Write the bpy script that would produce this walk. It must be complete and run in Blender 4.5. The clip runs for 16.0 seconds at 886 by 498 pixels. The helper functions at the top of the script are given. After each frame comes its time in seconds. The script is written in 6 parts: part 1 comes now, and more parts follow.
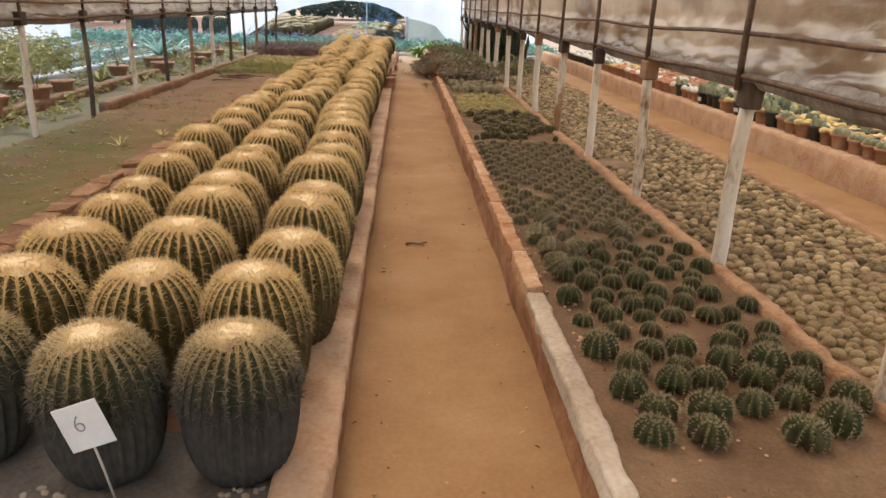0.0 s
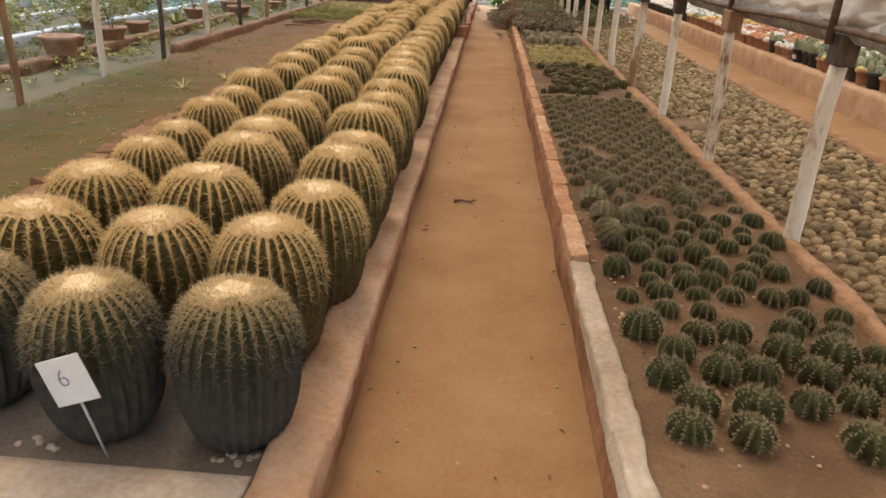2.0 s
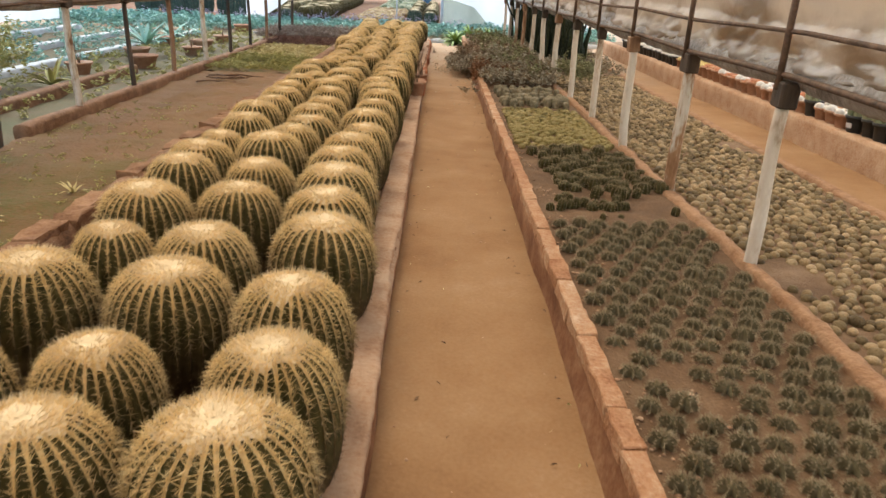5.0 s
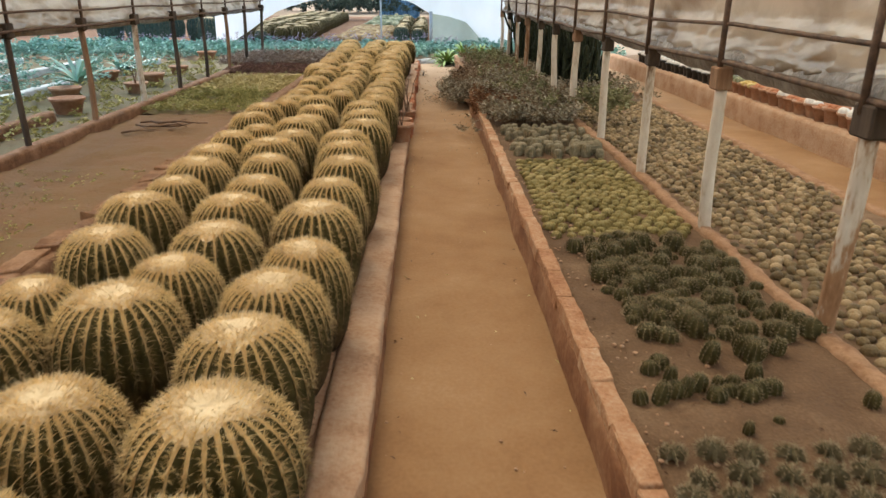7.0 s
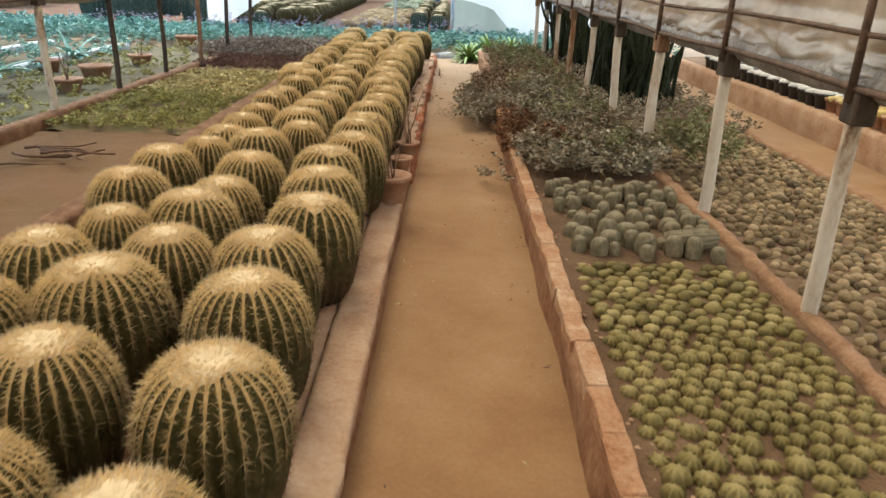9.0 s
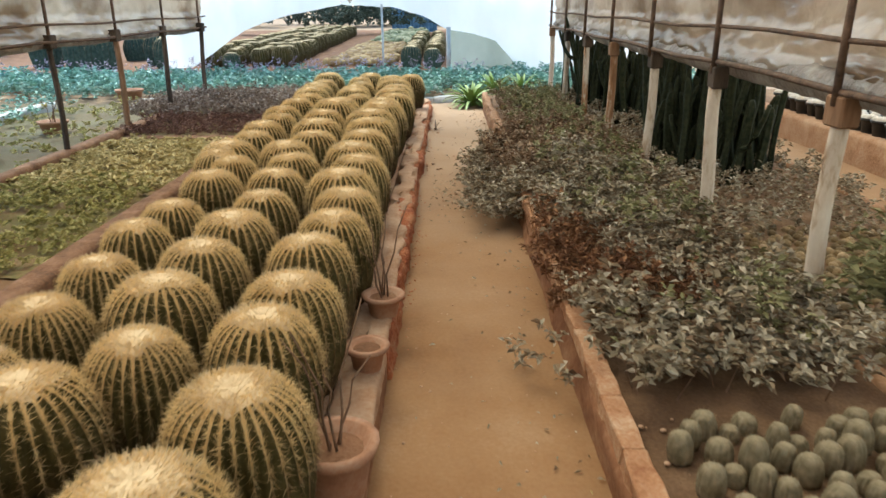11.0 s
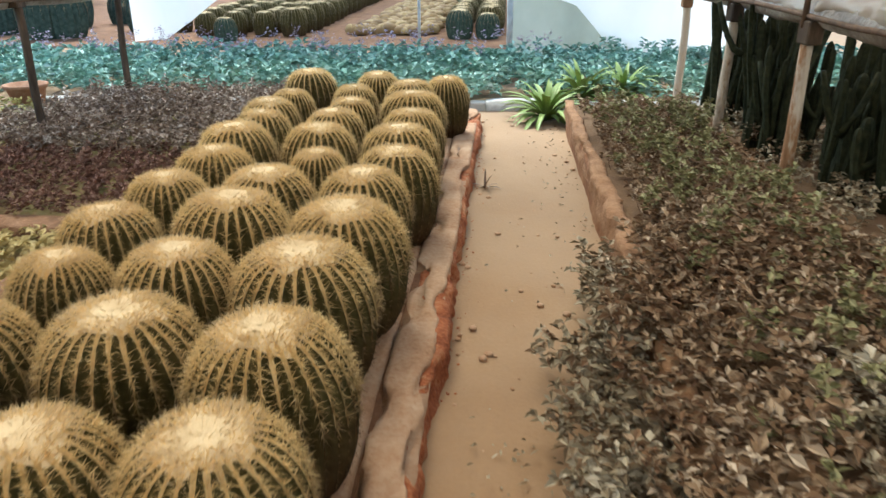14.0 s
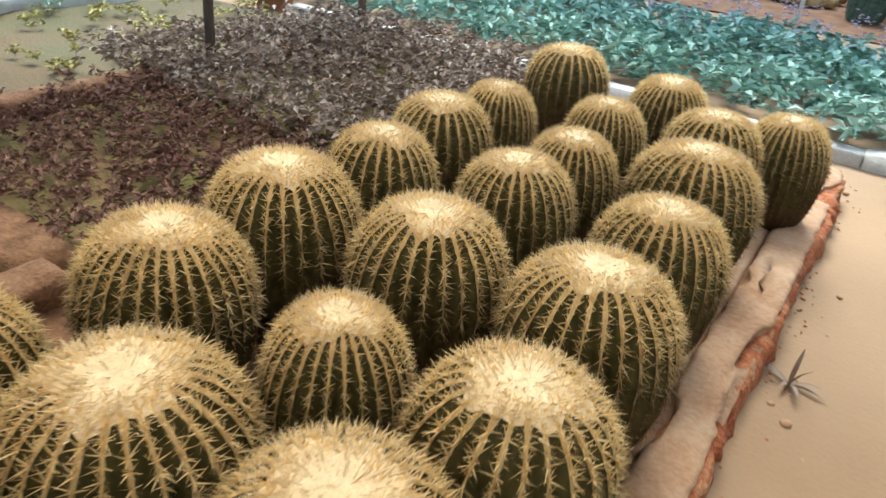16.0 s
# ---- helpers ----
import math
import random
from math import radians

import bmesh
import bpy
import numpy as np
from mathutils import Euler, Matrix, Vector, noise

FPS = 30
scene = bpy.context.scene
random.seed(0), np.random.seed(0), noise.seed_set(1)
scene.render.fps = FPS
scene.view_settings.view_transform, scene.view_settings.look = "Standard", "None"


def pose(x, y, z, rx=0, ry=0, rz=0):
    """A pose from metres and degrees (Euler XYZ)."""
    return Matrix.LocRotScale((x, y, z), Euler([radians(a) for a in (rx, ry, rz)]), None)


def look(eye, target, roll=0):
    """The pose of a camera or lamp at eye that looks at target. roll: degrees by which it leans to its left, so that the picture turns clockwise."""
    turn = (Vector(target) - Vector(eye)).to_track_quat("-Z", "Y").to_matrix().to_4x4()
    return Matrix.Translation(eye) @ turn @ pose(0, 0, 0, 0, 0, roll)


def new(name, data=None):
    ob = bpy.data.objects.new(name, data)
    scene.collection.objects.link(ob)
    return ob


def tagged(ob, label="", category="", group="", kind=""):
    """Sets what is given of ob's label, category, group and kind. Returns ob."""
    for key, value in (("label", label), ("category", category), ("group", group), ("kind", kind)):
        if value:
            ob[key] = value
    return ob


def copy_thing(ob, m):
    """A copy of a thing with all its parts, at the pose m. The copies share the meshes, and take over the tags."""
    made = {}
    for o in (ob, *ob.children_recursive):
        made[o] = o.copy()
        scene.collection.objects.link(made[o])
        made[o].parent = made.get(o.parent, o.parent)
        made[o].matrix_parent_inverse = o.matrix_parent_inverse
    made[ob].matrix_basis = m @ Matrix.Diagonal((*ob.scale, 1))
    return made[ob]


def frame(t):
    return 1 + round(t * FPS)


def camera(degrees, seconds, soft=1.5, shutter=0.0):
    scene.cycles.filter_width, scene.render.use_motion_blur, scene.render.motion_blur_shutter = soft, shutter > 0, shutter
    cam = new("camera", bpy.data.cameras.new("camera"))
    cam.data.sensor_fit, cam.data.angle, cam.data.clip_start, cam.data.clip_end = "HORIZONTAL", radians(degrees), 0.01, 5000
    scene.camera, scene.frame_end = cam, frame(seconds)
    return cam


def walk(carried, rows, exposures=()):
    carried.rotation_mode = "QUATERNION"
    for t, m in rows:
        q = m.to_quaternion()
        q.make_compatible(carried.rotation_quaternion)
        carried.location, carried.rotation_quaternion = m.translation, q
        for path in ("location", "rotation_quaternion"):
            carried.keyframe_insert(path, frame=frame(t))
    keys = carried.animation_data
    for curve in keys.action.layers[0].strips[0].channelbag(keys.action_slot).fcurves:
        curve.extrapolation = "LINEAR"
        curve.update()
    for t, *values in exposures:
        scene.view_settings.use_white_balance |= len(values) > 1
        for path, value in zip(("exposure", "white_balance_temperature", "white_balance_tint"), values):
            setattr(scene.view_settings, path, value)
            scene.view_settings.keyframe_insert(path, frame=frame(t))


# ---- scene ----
cam = camera(64.0, 16.0, shutter=0.2)
METRES, EYE, TILT, LEAN, TURN = 16.5, 1.41, -19.0, -2.0, -2.9
EXPOSURE, SKY, SUN = 1.6, 0.15, 2.2
ROWS = [
    (0.0, 0.0, 0.0, 0.0, 0.0, 0.0, -0.0),
    (0.5, 0.0058, 0.001, 0.0014, 3.38, 0.3, -1.07),
    (1.0, 0.0088, 0.0027, 0.0019, 3.94, -0.34, -0.98),
    (1.5, 0.01, 0.004, 0.0017, 4.0, -0.63, -1.25),
    (2.0, 0.0089, 0.0126, 0.0015, 6.05, -3.83, -2.67),
    (2.5, 0.0031, 0.0324, 0.0142, 3.43, -1.92, -1.42),
    (3.0, -0.0011, 0.051, 0.0211, 2.5, -3.14, -1.53),
    (5.5, -0.0104, 0.1765, 0.0667, 2.33, -1.64, -0.9),
    (6.0, -0.0117, 0.2035, 0.0748, 3.49, -2.23, 0.58),
    (6.5, -0.0113, 0.2345, 0.0868, 5.08, -0.95, -0.96),
    (7.0, -0.0143, 0.2706, 0.0984, 2.19, -0.84, 0.97),
    (7.5, -0.0142, 0.3057, 0.1093, 4.84, 1.3, 0.85),
    (8.0, -0.0153, 0.3435, 0.1217, 3.76, 0.01, 0.25),
    (8.5, -0.0159, 0.3803, 0.1332, 2.36, -1.32, 0.43),
    (9.0, -0.0173, 0.4151, 0.1475, 3.52, -2.12, -1.2),
    (9.5, -0.0217, 0.4482, 0.1614, 2.91, -1.32, -0.1),
    (12.0, -0.0283, 0.6383, 0.2231, 4.31, 1.62, 1.54),
    (12.5, -0.0297, 0.6762, 0.2375, 5.79, 2.8, -1.91),
    (13.0, -0.033, 0.717, 0.249, 5.04, -3.07, -1.12),
    (13.5, -0.0352, 0.7572, 0.2645, 7.77, -5.4, -1.07),
    (14.0, -0.0414, 0.7957, 0.2782, 8.03, -3.62, -0.31),
    (14.5, -0.0471, 0.8333, 0.2899, 17.92, -4.73, -5.13),
    (15.0, -0.054, 0.8684, 0.3015, 19.96, -5.94, -7.01),
    (15.5, -0.0571, 0.9021, 0.3105, 25.41, -8.28, -8.91),
    (16.0, -0.0578, 0.9323, 0.3201, 34.29, -12.3, -15.29),
]
walk(cam, [(t, pose(0, 0, EYE, TILT, LEAN, TURN) @ pose(METRES * x, METRES * y, METRES * z, 90 + pitch, roll, yaw)) for t, x, y, z, yaw, pitch, roll in ROWS],
     exposures=[(0.0, EXPOSURE, 6500, 9), (3.0, EXPOSURE, 6450, 7), (5.5, EXPOSURE + 0.12, 6400, 5), (6.0, EXPOSURE, 6370, 4), (6.5, EXPOSURE - 0.1, 6350, 3), (8.5, EXPOSURE, 6220, 1),
                (9.5, EXPOSURE + 0.02, 6150, 0), (12.5, EXPOSURE - 0.1, 6080, -1), (13.0, EXPOSURE - 0.2, 6090, -1), (13.5, EXPOSURE, 6110, -1), (14.0, EXPOSURE - 0.02, 6130, 0), (14.5, EXPOSURE - 0.16, 6150, 0),
                (15.0, EXPOSURE - 0.16, 6165, 0), (15.5, EXPOSURE - 0.08, 6180, 1), (16.0, EXPOSURE + 0.1, 6200, 1)])

# ---- sky and sun ----
world = bpy.data.worlds.new("sky")
scene.world = world
world.use_nodes = True
sky = world.node_tree.nodes.new("ShaderNodeTexSky")
sky.sky_type = 'NISHITA'
sky.sun_disc = False
sky.sun_elevation, sky.sun_rotation = radians(55), radians(-25)
world.node_tree.nodes["Background"].inputs[1].default_value = SKY
world.node_tree.links.new(sky.outputs[0], world.node_tree.nodes["Background"].inputs[0])
sun = new("sun", bpy.data.lights.new("sun", 'SUN'))
sun.data.energy, sun.data.angle, sun.data.color = SUN, radians(28), (1.0, 0.95, 0.87)
sun.matrix_world = look((-10, 21, 33), (0, 0, 0))


# ---- materials ----
def material(name):
    m = bpy.data.materials.new(name)
    m.use_nodes = True
    return m, m.node_tree.nodes, m.node_tree.links, m.node_tree.nodes["Principled BSDF"]


def ramp_node(nodes, stops):
    r = nodes.new("ShaderNodeValToRGB")
    els = r.color_ramp.elements
    while len(els) < len(stops):
        els.new(0.5)
    for e, (p, c) in zip(els, stops):
        e.position, e.color = p, (*c, 1)
    return r


def mottled(name, stops, scale=6.0, fine=60.0, rough=0.9, bump=0.3, fine_amount=0.35, vary=0.0, spec=0.25, depth=0.02, per="island", stretch=(1, 1, 1)):
    """Colour over coarse noise, grain over fine noise, relief from both, and a variation from piece to piece."""
    m, n, l, b = material(name)
    mp = n.new("ShaderNodeMapping")
    mp.inputs["Scale"].default_value = stretch
    geo = n.new("ShaderNodeNewGeometry")
    l.new(geo.outputs["Position"], mp.inputs[0])
    a = n.new("ShaderNodeTexNoise"); a.inputs["Scale"].default_value = scale; a.inputs["Detail"].default_value = 6; a.inputs["Roughness"].default_value = 0.62
    f = n.new("ShaderNodeTexNoise"); f.inputs["Scale"].default_value = fine; f.inputs["Detail"].default_value = 4
    l.new(mp.outputs[0], a.inputs["Vector"]); l.new(mp.outputs[0], f.inputs["Vector"])
    s = n.new("ShaderNodeMath"); s.operation = 'MULTIPLY_ADD'
    l.new(f.outputs[0], s.inputs[0]); s.inputs[1].default_value = fine_amount
    d = n.new("ShaderNodeMath"); d.operation = 'SUBTRACT'
    l.new(a.outputs[0], d.inputs[0]); d.inputs[1].default_value = fine_amount / 2
    l.new(d.outputs[0], s.inputs[2])
    last = s
    if vary:
        v = n.new("ShaderNodeMath"); v.operation = 'MULTIPLY_ADD'
        if per == "island":
            l.new(geo.outputs["Random Per Island"], v.inputs[0])
        else:
            oi = n.new("ShaderNodeObjectInfo")
            l.new(oi.outputs["Random"], v.inputs[0])
        v.inputs[1].default_value = vary
        w = n.new("ShaderNodeMath"); w.operation = 'SUBTRACT'
        l.new(s.outputs[0], w.inputs[0]); w.inputs[1].default_value = vary / 2
        l.new(w.outputs[0], v.inputs[2])
        last = v
    r = ramp_node(n, stops)
    l.new(last.outputs[0], r.inputs[0])
    l.new(r.outputs[0], b.inputs["Base Color"])
    bp = n.new("ShaderNodeBump"); bp.inputs["Strength"].default_value = bump; bp.inputs["Distance"].default_value = depth
    l.new(s.outputs[0], bp.inputs["Height"]); l.new(bp.outputs[0], b.inputs["Normal"])
    b.inputs["Roughness"].default_value = rough
    b.inputs["Specular IOR Level"].default_value = spec
    return m


M_PATH = mottled("trodden_earth", [(0.22, (0.190, 0.094, 0.040)), (0.45, (0.252, 0.139, 0.062)), (0.60, (0.288, 0.167, 0.080)), (0.82, (0.355, 0.232, 0.130))], 1.3, 60, 0.95, 0.35, 0.3)


def paled_along_y(m, pale, y0, y1):
    """Mixes a paler colour over a ground material, thickening in ragged patches from y0 to y1."""
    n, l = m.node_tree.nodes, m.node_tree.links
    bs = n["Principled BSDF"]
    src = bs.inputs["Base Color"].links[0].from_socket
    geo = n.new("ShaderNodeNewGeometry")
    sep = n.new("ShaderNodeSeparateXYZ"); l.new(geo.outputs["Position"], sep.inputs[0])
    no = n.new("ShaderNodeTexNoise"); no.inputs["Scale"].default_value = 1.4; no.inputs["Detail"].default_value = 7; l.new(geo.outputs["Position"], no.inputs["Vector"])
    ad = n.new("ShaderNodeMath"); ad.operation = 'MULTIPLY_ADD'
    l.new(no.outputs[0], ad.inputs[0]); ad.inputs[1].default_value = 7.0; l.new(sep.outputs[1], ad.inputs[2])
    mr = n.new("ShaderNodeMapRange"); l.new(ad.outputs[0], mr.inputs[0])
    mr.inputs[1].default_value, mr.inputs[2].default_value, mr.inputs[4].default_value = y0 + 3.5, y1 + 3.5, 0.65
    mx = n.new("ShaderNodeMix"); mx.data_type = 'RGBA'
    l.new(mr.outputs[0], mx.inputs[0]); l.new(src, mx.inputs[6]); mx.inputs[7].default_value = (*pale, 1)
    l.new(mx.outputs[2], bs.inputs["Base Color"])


M_MOSSBED = mottled("mossy_bed", [(0.30, (0.135, 0.076, 0.030)), (0.45, (0.115, 0.076, 0.024)), (0.58, (0.092, 0.074, 0.018)), (0.75, (0.080, 0.078, 0.016))], 2.0, 40, 0.95, 1.0, 0.7)
paled_along_y(M_MOSSBED, (0.20, 0.106, 0.056), 6.8, 8.6)
paled_along_y(M_PATH, (0.335, 0.245, 0.165), 12.5, 18.0)
M_SOIL = mottled("bed_soil", [(0.25, (0.100, 0.058, 0.030)), (0.5, (0.160, 0.098, 0.054)), (0.75, (0.23, 0.152, 0.092))], 5, 90, 0.95, 0.6, 0.45)
M_SANDSOIL = mottled("sandy_bed_soil", [(0.25, (0.076, 0.042, 0.021)), (0.5, (0.126, 0.073, 0.038)), (0.75, (0.19, 0.12, 0.068))], 3, 80, 0.95, 0.6, 0.45)
M_REDSOIL = mottled("red_bed_soil", [(0.25, (0.10, 0.050, 0.026)), (0.5, (0.18, 0.090, 0.047)), (0.75, (0.25, 0.14, 0.078))], 3, 70, 0.95, 0.6, 0.4)
M_MOSS = mottled("mossy_soil", [(0.30, (0.21, 0.125, 0.062)), (0.45, (0.19, 0.135, 0.060)), (0.58, (0.165, 0.140, 0.050)), (0.75, (0.145, 0.145, 0.044))], 2.6, 45, 0.95, 1.0, 0.7)
M_SIDE = mottled("grey_mossy_soil", [(0.30, (0.135, 0.090, 0.050)), (0.5, (0.120, 0.098, 0.052)), (0.75, (0.100, 0.098, 0.050))], 1.4, 45, 0.95, 0.9, 0.6)
M_MUD = mottled("mud_plaster", [(0.25, (0.12, 0.048, 0.021)), (0.45, (0.20, 0.090, 0.042)), (0.6, (0.265, 0.138, 0.070)), (0.8, (0.37, 0.23, 0.135))], 4, 40, 0.92, 0.45, 0.35, depth=0.02)
M_CAP = mottled("worn_cement", [(0.2, (0.23, 0.120, 0.062)), (0.42, (0.35, 0.208, 0.122)), (0.6, (0.41, 0.270, 0.172)), (0.85, (0.48, 0.36, 0.25))], 5, 50, 0.92, 0.5, 0.45, depth=0.02)
M_BRICK = mottled("mud_brick", [(0.2, (0.23, 0.098, 0.044)), (0.45, (0.34, 0.175, 0.088)), (0.65, (0.40, 0.245, 0.142)), (0.85, (0.50, 0.36, 0.245))], 10, 70, 0.92, 0.7, 0.6, vary=0.22, per="object")
M_OLDBRICK = mottled("old_mud_brick", [(0.25, (0.13, 0.062, 0.030)), (0.5, (0.22, 0.115, 0.058)), (0.75, (0.31, 0.18, 0.10))], 8, 60, 0.95, 0.8, 0.5, vary=0.35, per="object")
M_OLDMUD = mottled("old_crumbled_mud", [(0.25, (0.10, 0.052, 0.028)), (0.5, (0.20, 0.105, 0.055)), (0.75, (0.29, 0.17, 0.10))], 9, 70, 0.95, 0.9, 0.5)
M_REDCLAY = mottled("exposed_red_clay", [(0.28, (0.18, 0.052, 0.022)), (0.48, (0.31, 0.100, 0.041)), (0.62, (0.36, 0.155, 0.073)), (0.78, (0.40, 0.24, 0.14))], 9, 60, 0.95, 1.0, 0.6)
M_ROLL = mottled("rolled_plastic", [(0.25, (0.10, 0.08, 0.066)), (0.5, (0.24, 0.205, 0.175)), (0.75, (0.44, 0.41, 0.37))], 5, 30, 0.4, 0.9, 0.4, spec=0.5, depth=0.03)
M_TERRA = mottled("terracotta", [(0.25, (0.23, 0.11, 0.060)), (0.5, (0.34, 0.18, 0.105)), (0.8, (0.43, 0.29, 0.20))], 9, 80, 0.85, 0.25, 0.3, vary=0.2, per="object")
M_BLACKPOT = mottled("black_plastic", [(0.3, (0.018, 0.018, 0.017)), (0.7, (0.05, 0.047, 0.042))], 8, 50, 0.5, 0.1, 0.2)
M_WHITEPOST = mottled("limewashed_wood", [(0.28, (0.16, 0.085, 0.045)), (0.37, (0.40, 0.30, 0.21)), (0.48, (0.54, 0.45, 0.35)), (0.8, (0.65, 0.57, 0.47))], 9, 60, 0.85, 0.3, 0.4, stretch=(1, 1, 0.35), vary=0.1, per="object")
M_FLAKEDPOST = mottled("flaking_limewash", [(0.3, (0.16, 0.075, 0.032)), (0.5, (0.30, 0.165, 0.085)), (0.58, (0.50, 0.42, 0.33)), (0.75, (0.62, 0.55, 0.46))], 7, 50, 0.85, 0.4, 0.4, stretch=(1, 1, 0.25))
M_DARKPOST = mottled("dark_stained_wood", [(0.3, (0.030, 0.022, 0.017)), (0.6, (0.085, 0.06, 0.042)), (0.8, (0.17, 0.11, 0.075))], 8, 60, 0.85, 0.4, 0.4, stretch=(1, 1, 0.2))
M_BROWNPOST = mottled("brown_wood", [(0.3, (0.14, 0.075, 0.04)), (0.6, (0.28, 0.16, 0.09)), (0.8, (0.40, 0.28, 0.19))], 8, 60, 0.85, 0.4, 0.4, stretch=(1, 1, 0.2))
M_RUST = mottled("rusty_pipe", [(0.3, (0.055, 0.035, 0.025)), (0.6, (0.14, 0.085, 0.055)), (0.8, (0.22, 0.14, 0.09))], 14, 80, 0.7, 0.3, 0.4)


def cactus_skin(name, green, green2, cork, low, high, rough=0.65):
    """Green ribbed skin that turns corky below a ragged line."""
    m, n, l, b = material(name)
    co = n.new("ShaderNodeTexCoord")
    sep = n.new("ShaderNodeSeparateXYZ"); l.new(co.outputs["Object"], sep.inputs[0])
    no = n.new("ShaderNodeTexNoise"); no.inputs["Scale"].default_value = 9; no.inputs["Detail"].default_value = 5
    oi = n.new("ShaderNodeObjectInfo")
    l.new(co.outputs["Object"], no.inputs["Vector"])
    add = n.new("ShaderNodeMath"); add.operation = 'MULTIPLY_ADD'
    l.new(no.outputs[0], add.inputs[0]); add.inputs[1].default_value = 0.16; l.new(sep.outputs[2], add.inputs[2])
    rnd = n.new("ShaderNodeMath"); rnd.operation = 'MULTIPLY_ADD'
    l.new(oi.outputs["Random"], rnd.inputs[0]); rnd.inputs[1].default_value = 0.06; l.new(add.outputs[0], rnd.inputs[2])
    mr = n.new("ShaderNodeMapRange"); l.new(rnd.outputs[0], mr.inputs[0])
    mr.inputs[1].default_value, mr.inputs[2].default_value = low, high
    skin = ramp_node(n, [(0.35, green), (0.65, green2)])
    n2 = n.new("ShaderNodeTexNoise"); n2.inputs["Scale"].default_value = 30; n2.inputs["Detail"].default_value = 4
    l.new(co.outputs["Object"], n2.inputs["Vector"]); l.new(n2.outputs[0], skin.inputs[0])
    bark = ramp_node(n, [(0.3, [c * 0.6 for c in cork]), (0.7, cork)])
    l.new(n2.outputs[0], bark.inputs[0])
    mix = n.new("ShaderNodeMix"); mix.data_type = 'RGBA'
    l.new(mr.outputs[0], mix.inputs[0]); l.new(bark.outputs[0], mix.inputs[6]); l.new(skin.outputs[0], mix.inputs[7])
    l.new(mix.outputs[2], b.inputs["Base Color"])
    bp = n.new("ShaderNodeBump"); bp.inputs["Strength"].default_value = 0.4; bp.inputs["Distance"].default_value = 0.01
    l.new(n2.outputs[0], bp.inputs["Height"]); l.new(bp.outputs[0], b.inputs["Normal"])
    b.inputs["Roughness"].default_value = rough
    b.inputs["Specular IOR Level"].default_value = 0.12
    return m


# The corky foot is set darker to hold shade from neighbouring barrels.
M_BARREL = cactus_skin("barrel_skin", (0.054, 0.047, 0.016), (0.108, 0.087, 0.031), (0.078, 0.045, 0.021), 0.16, 0.40)
M_BARREL_GREY = cactus_skin("dusty_barrel_skin", (0.046, 0.056, 0.022), (0.085, 0.092, 0.038), (0.062, 0.056, 0.048), 0.30, 0.62)
M_BLUEBARREL = cactus_skin("blue_green_barrel_skin", (0.040, 0.066, 0.050), (0.085, 0.118, 0.090), (0.07, 0.07, 0.05), 0.02, 0.2)
M_YOUNGSTAR = cactus_skin("young_star_skin", (0.095, 0.078, 0.040), (0.185, 0.152, 0.088), (0.10, 0.064, 0.034), 0.02, 0.09, 0.9)
M_STAR = cactus_skin("star_cactus_skin", (0.044, 0.049, 0.019), (0.094, 0.094, 0.041), (0.085, 0.050, 0.024), 0.09, 0.15, 0.9)
M_COLUMN = cactus_skin("column_cactus_skin", (0.145, 0.122, 0.070), (0.26, 0.215, 0.138), (0.18, 0.115, 0.065), 0.05, 0.13)
# Dark green skin taken near black to include shade from the side sheet.
M_SHADEDCOL = cactus_skin("shaded_cactus_skin", (0.014, 0.018, 0.009), (0.036, 0.040, 0.020), (0.07, 0.046, 0.026), 0.0, 0.2)
M_CLUMP = cactus_skin("dark_clump_skin", (0.040, 0.034, 0.012), (0.092, 0.074, 0.028), (0.088, 0.046, 0.022), 0.03, 0.12)
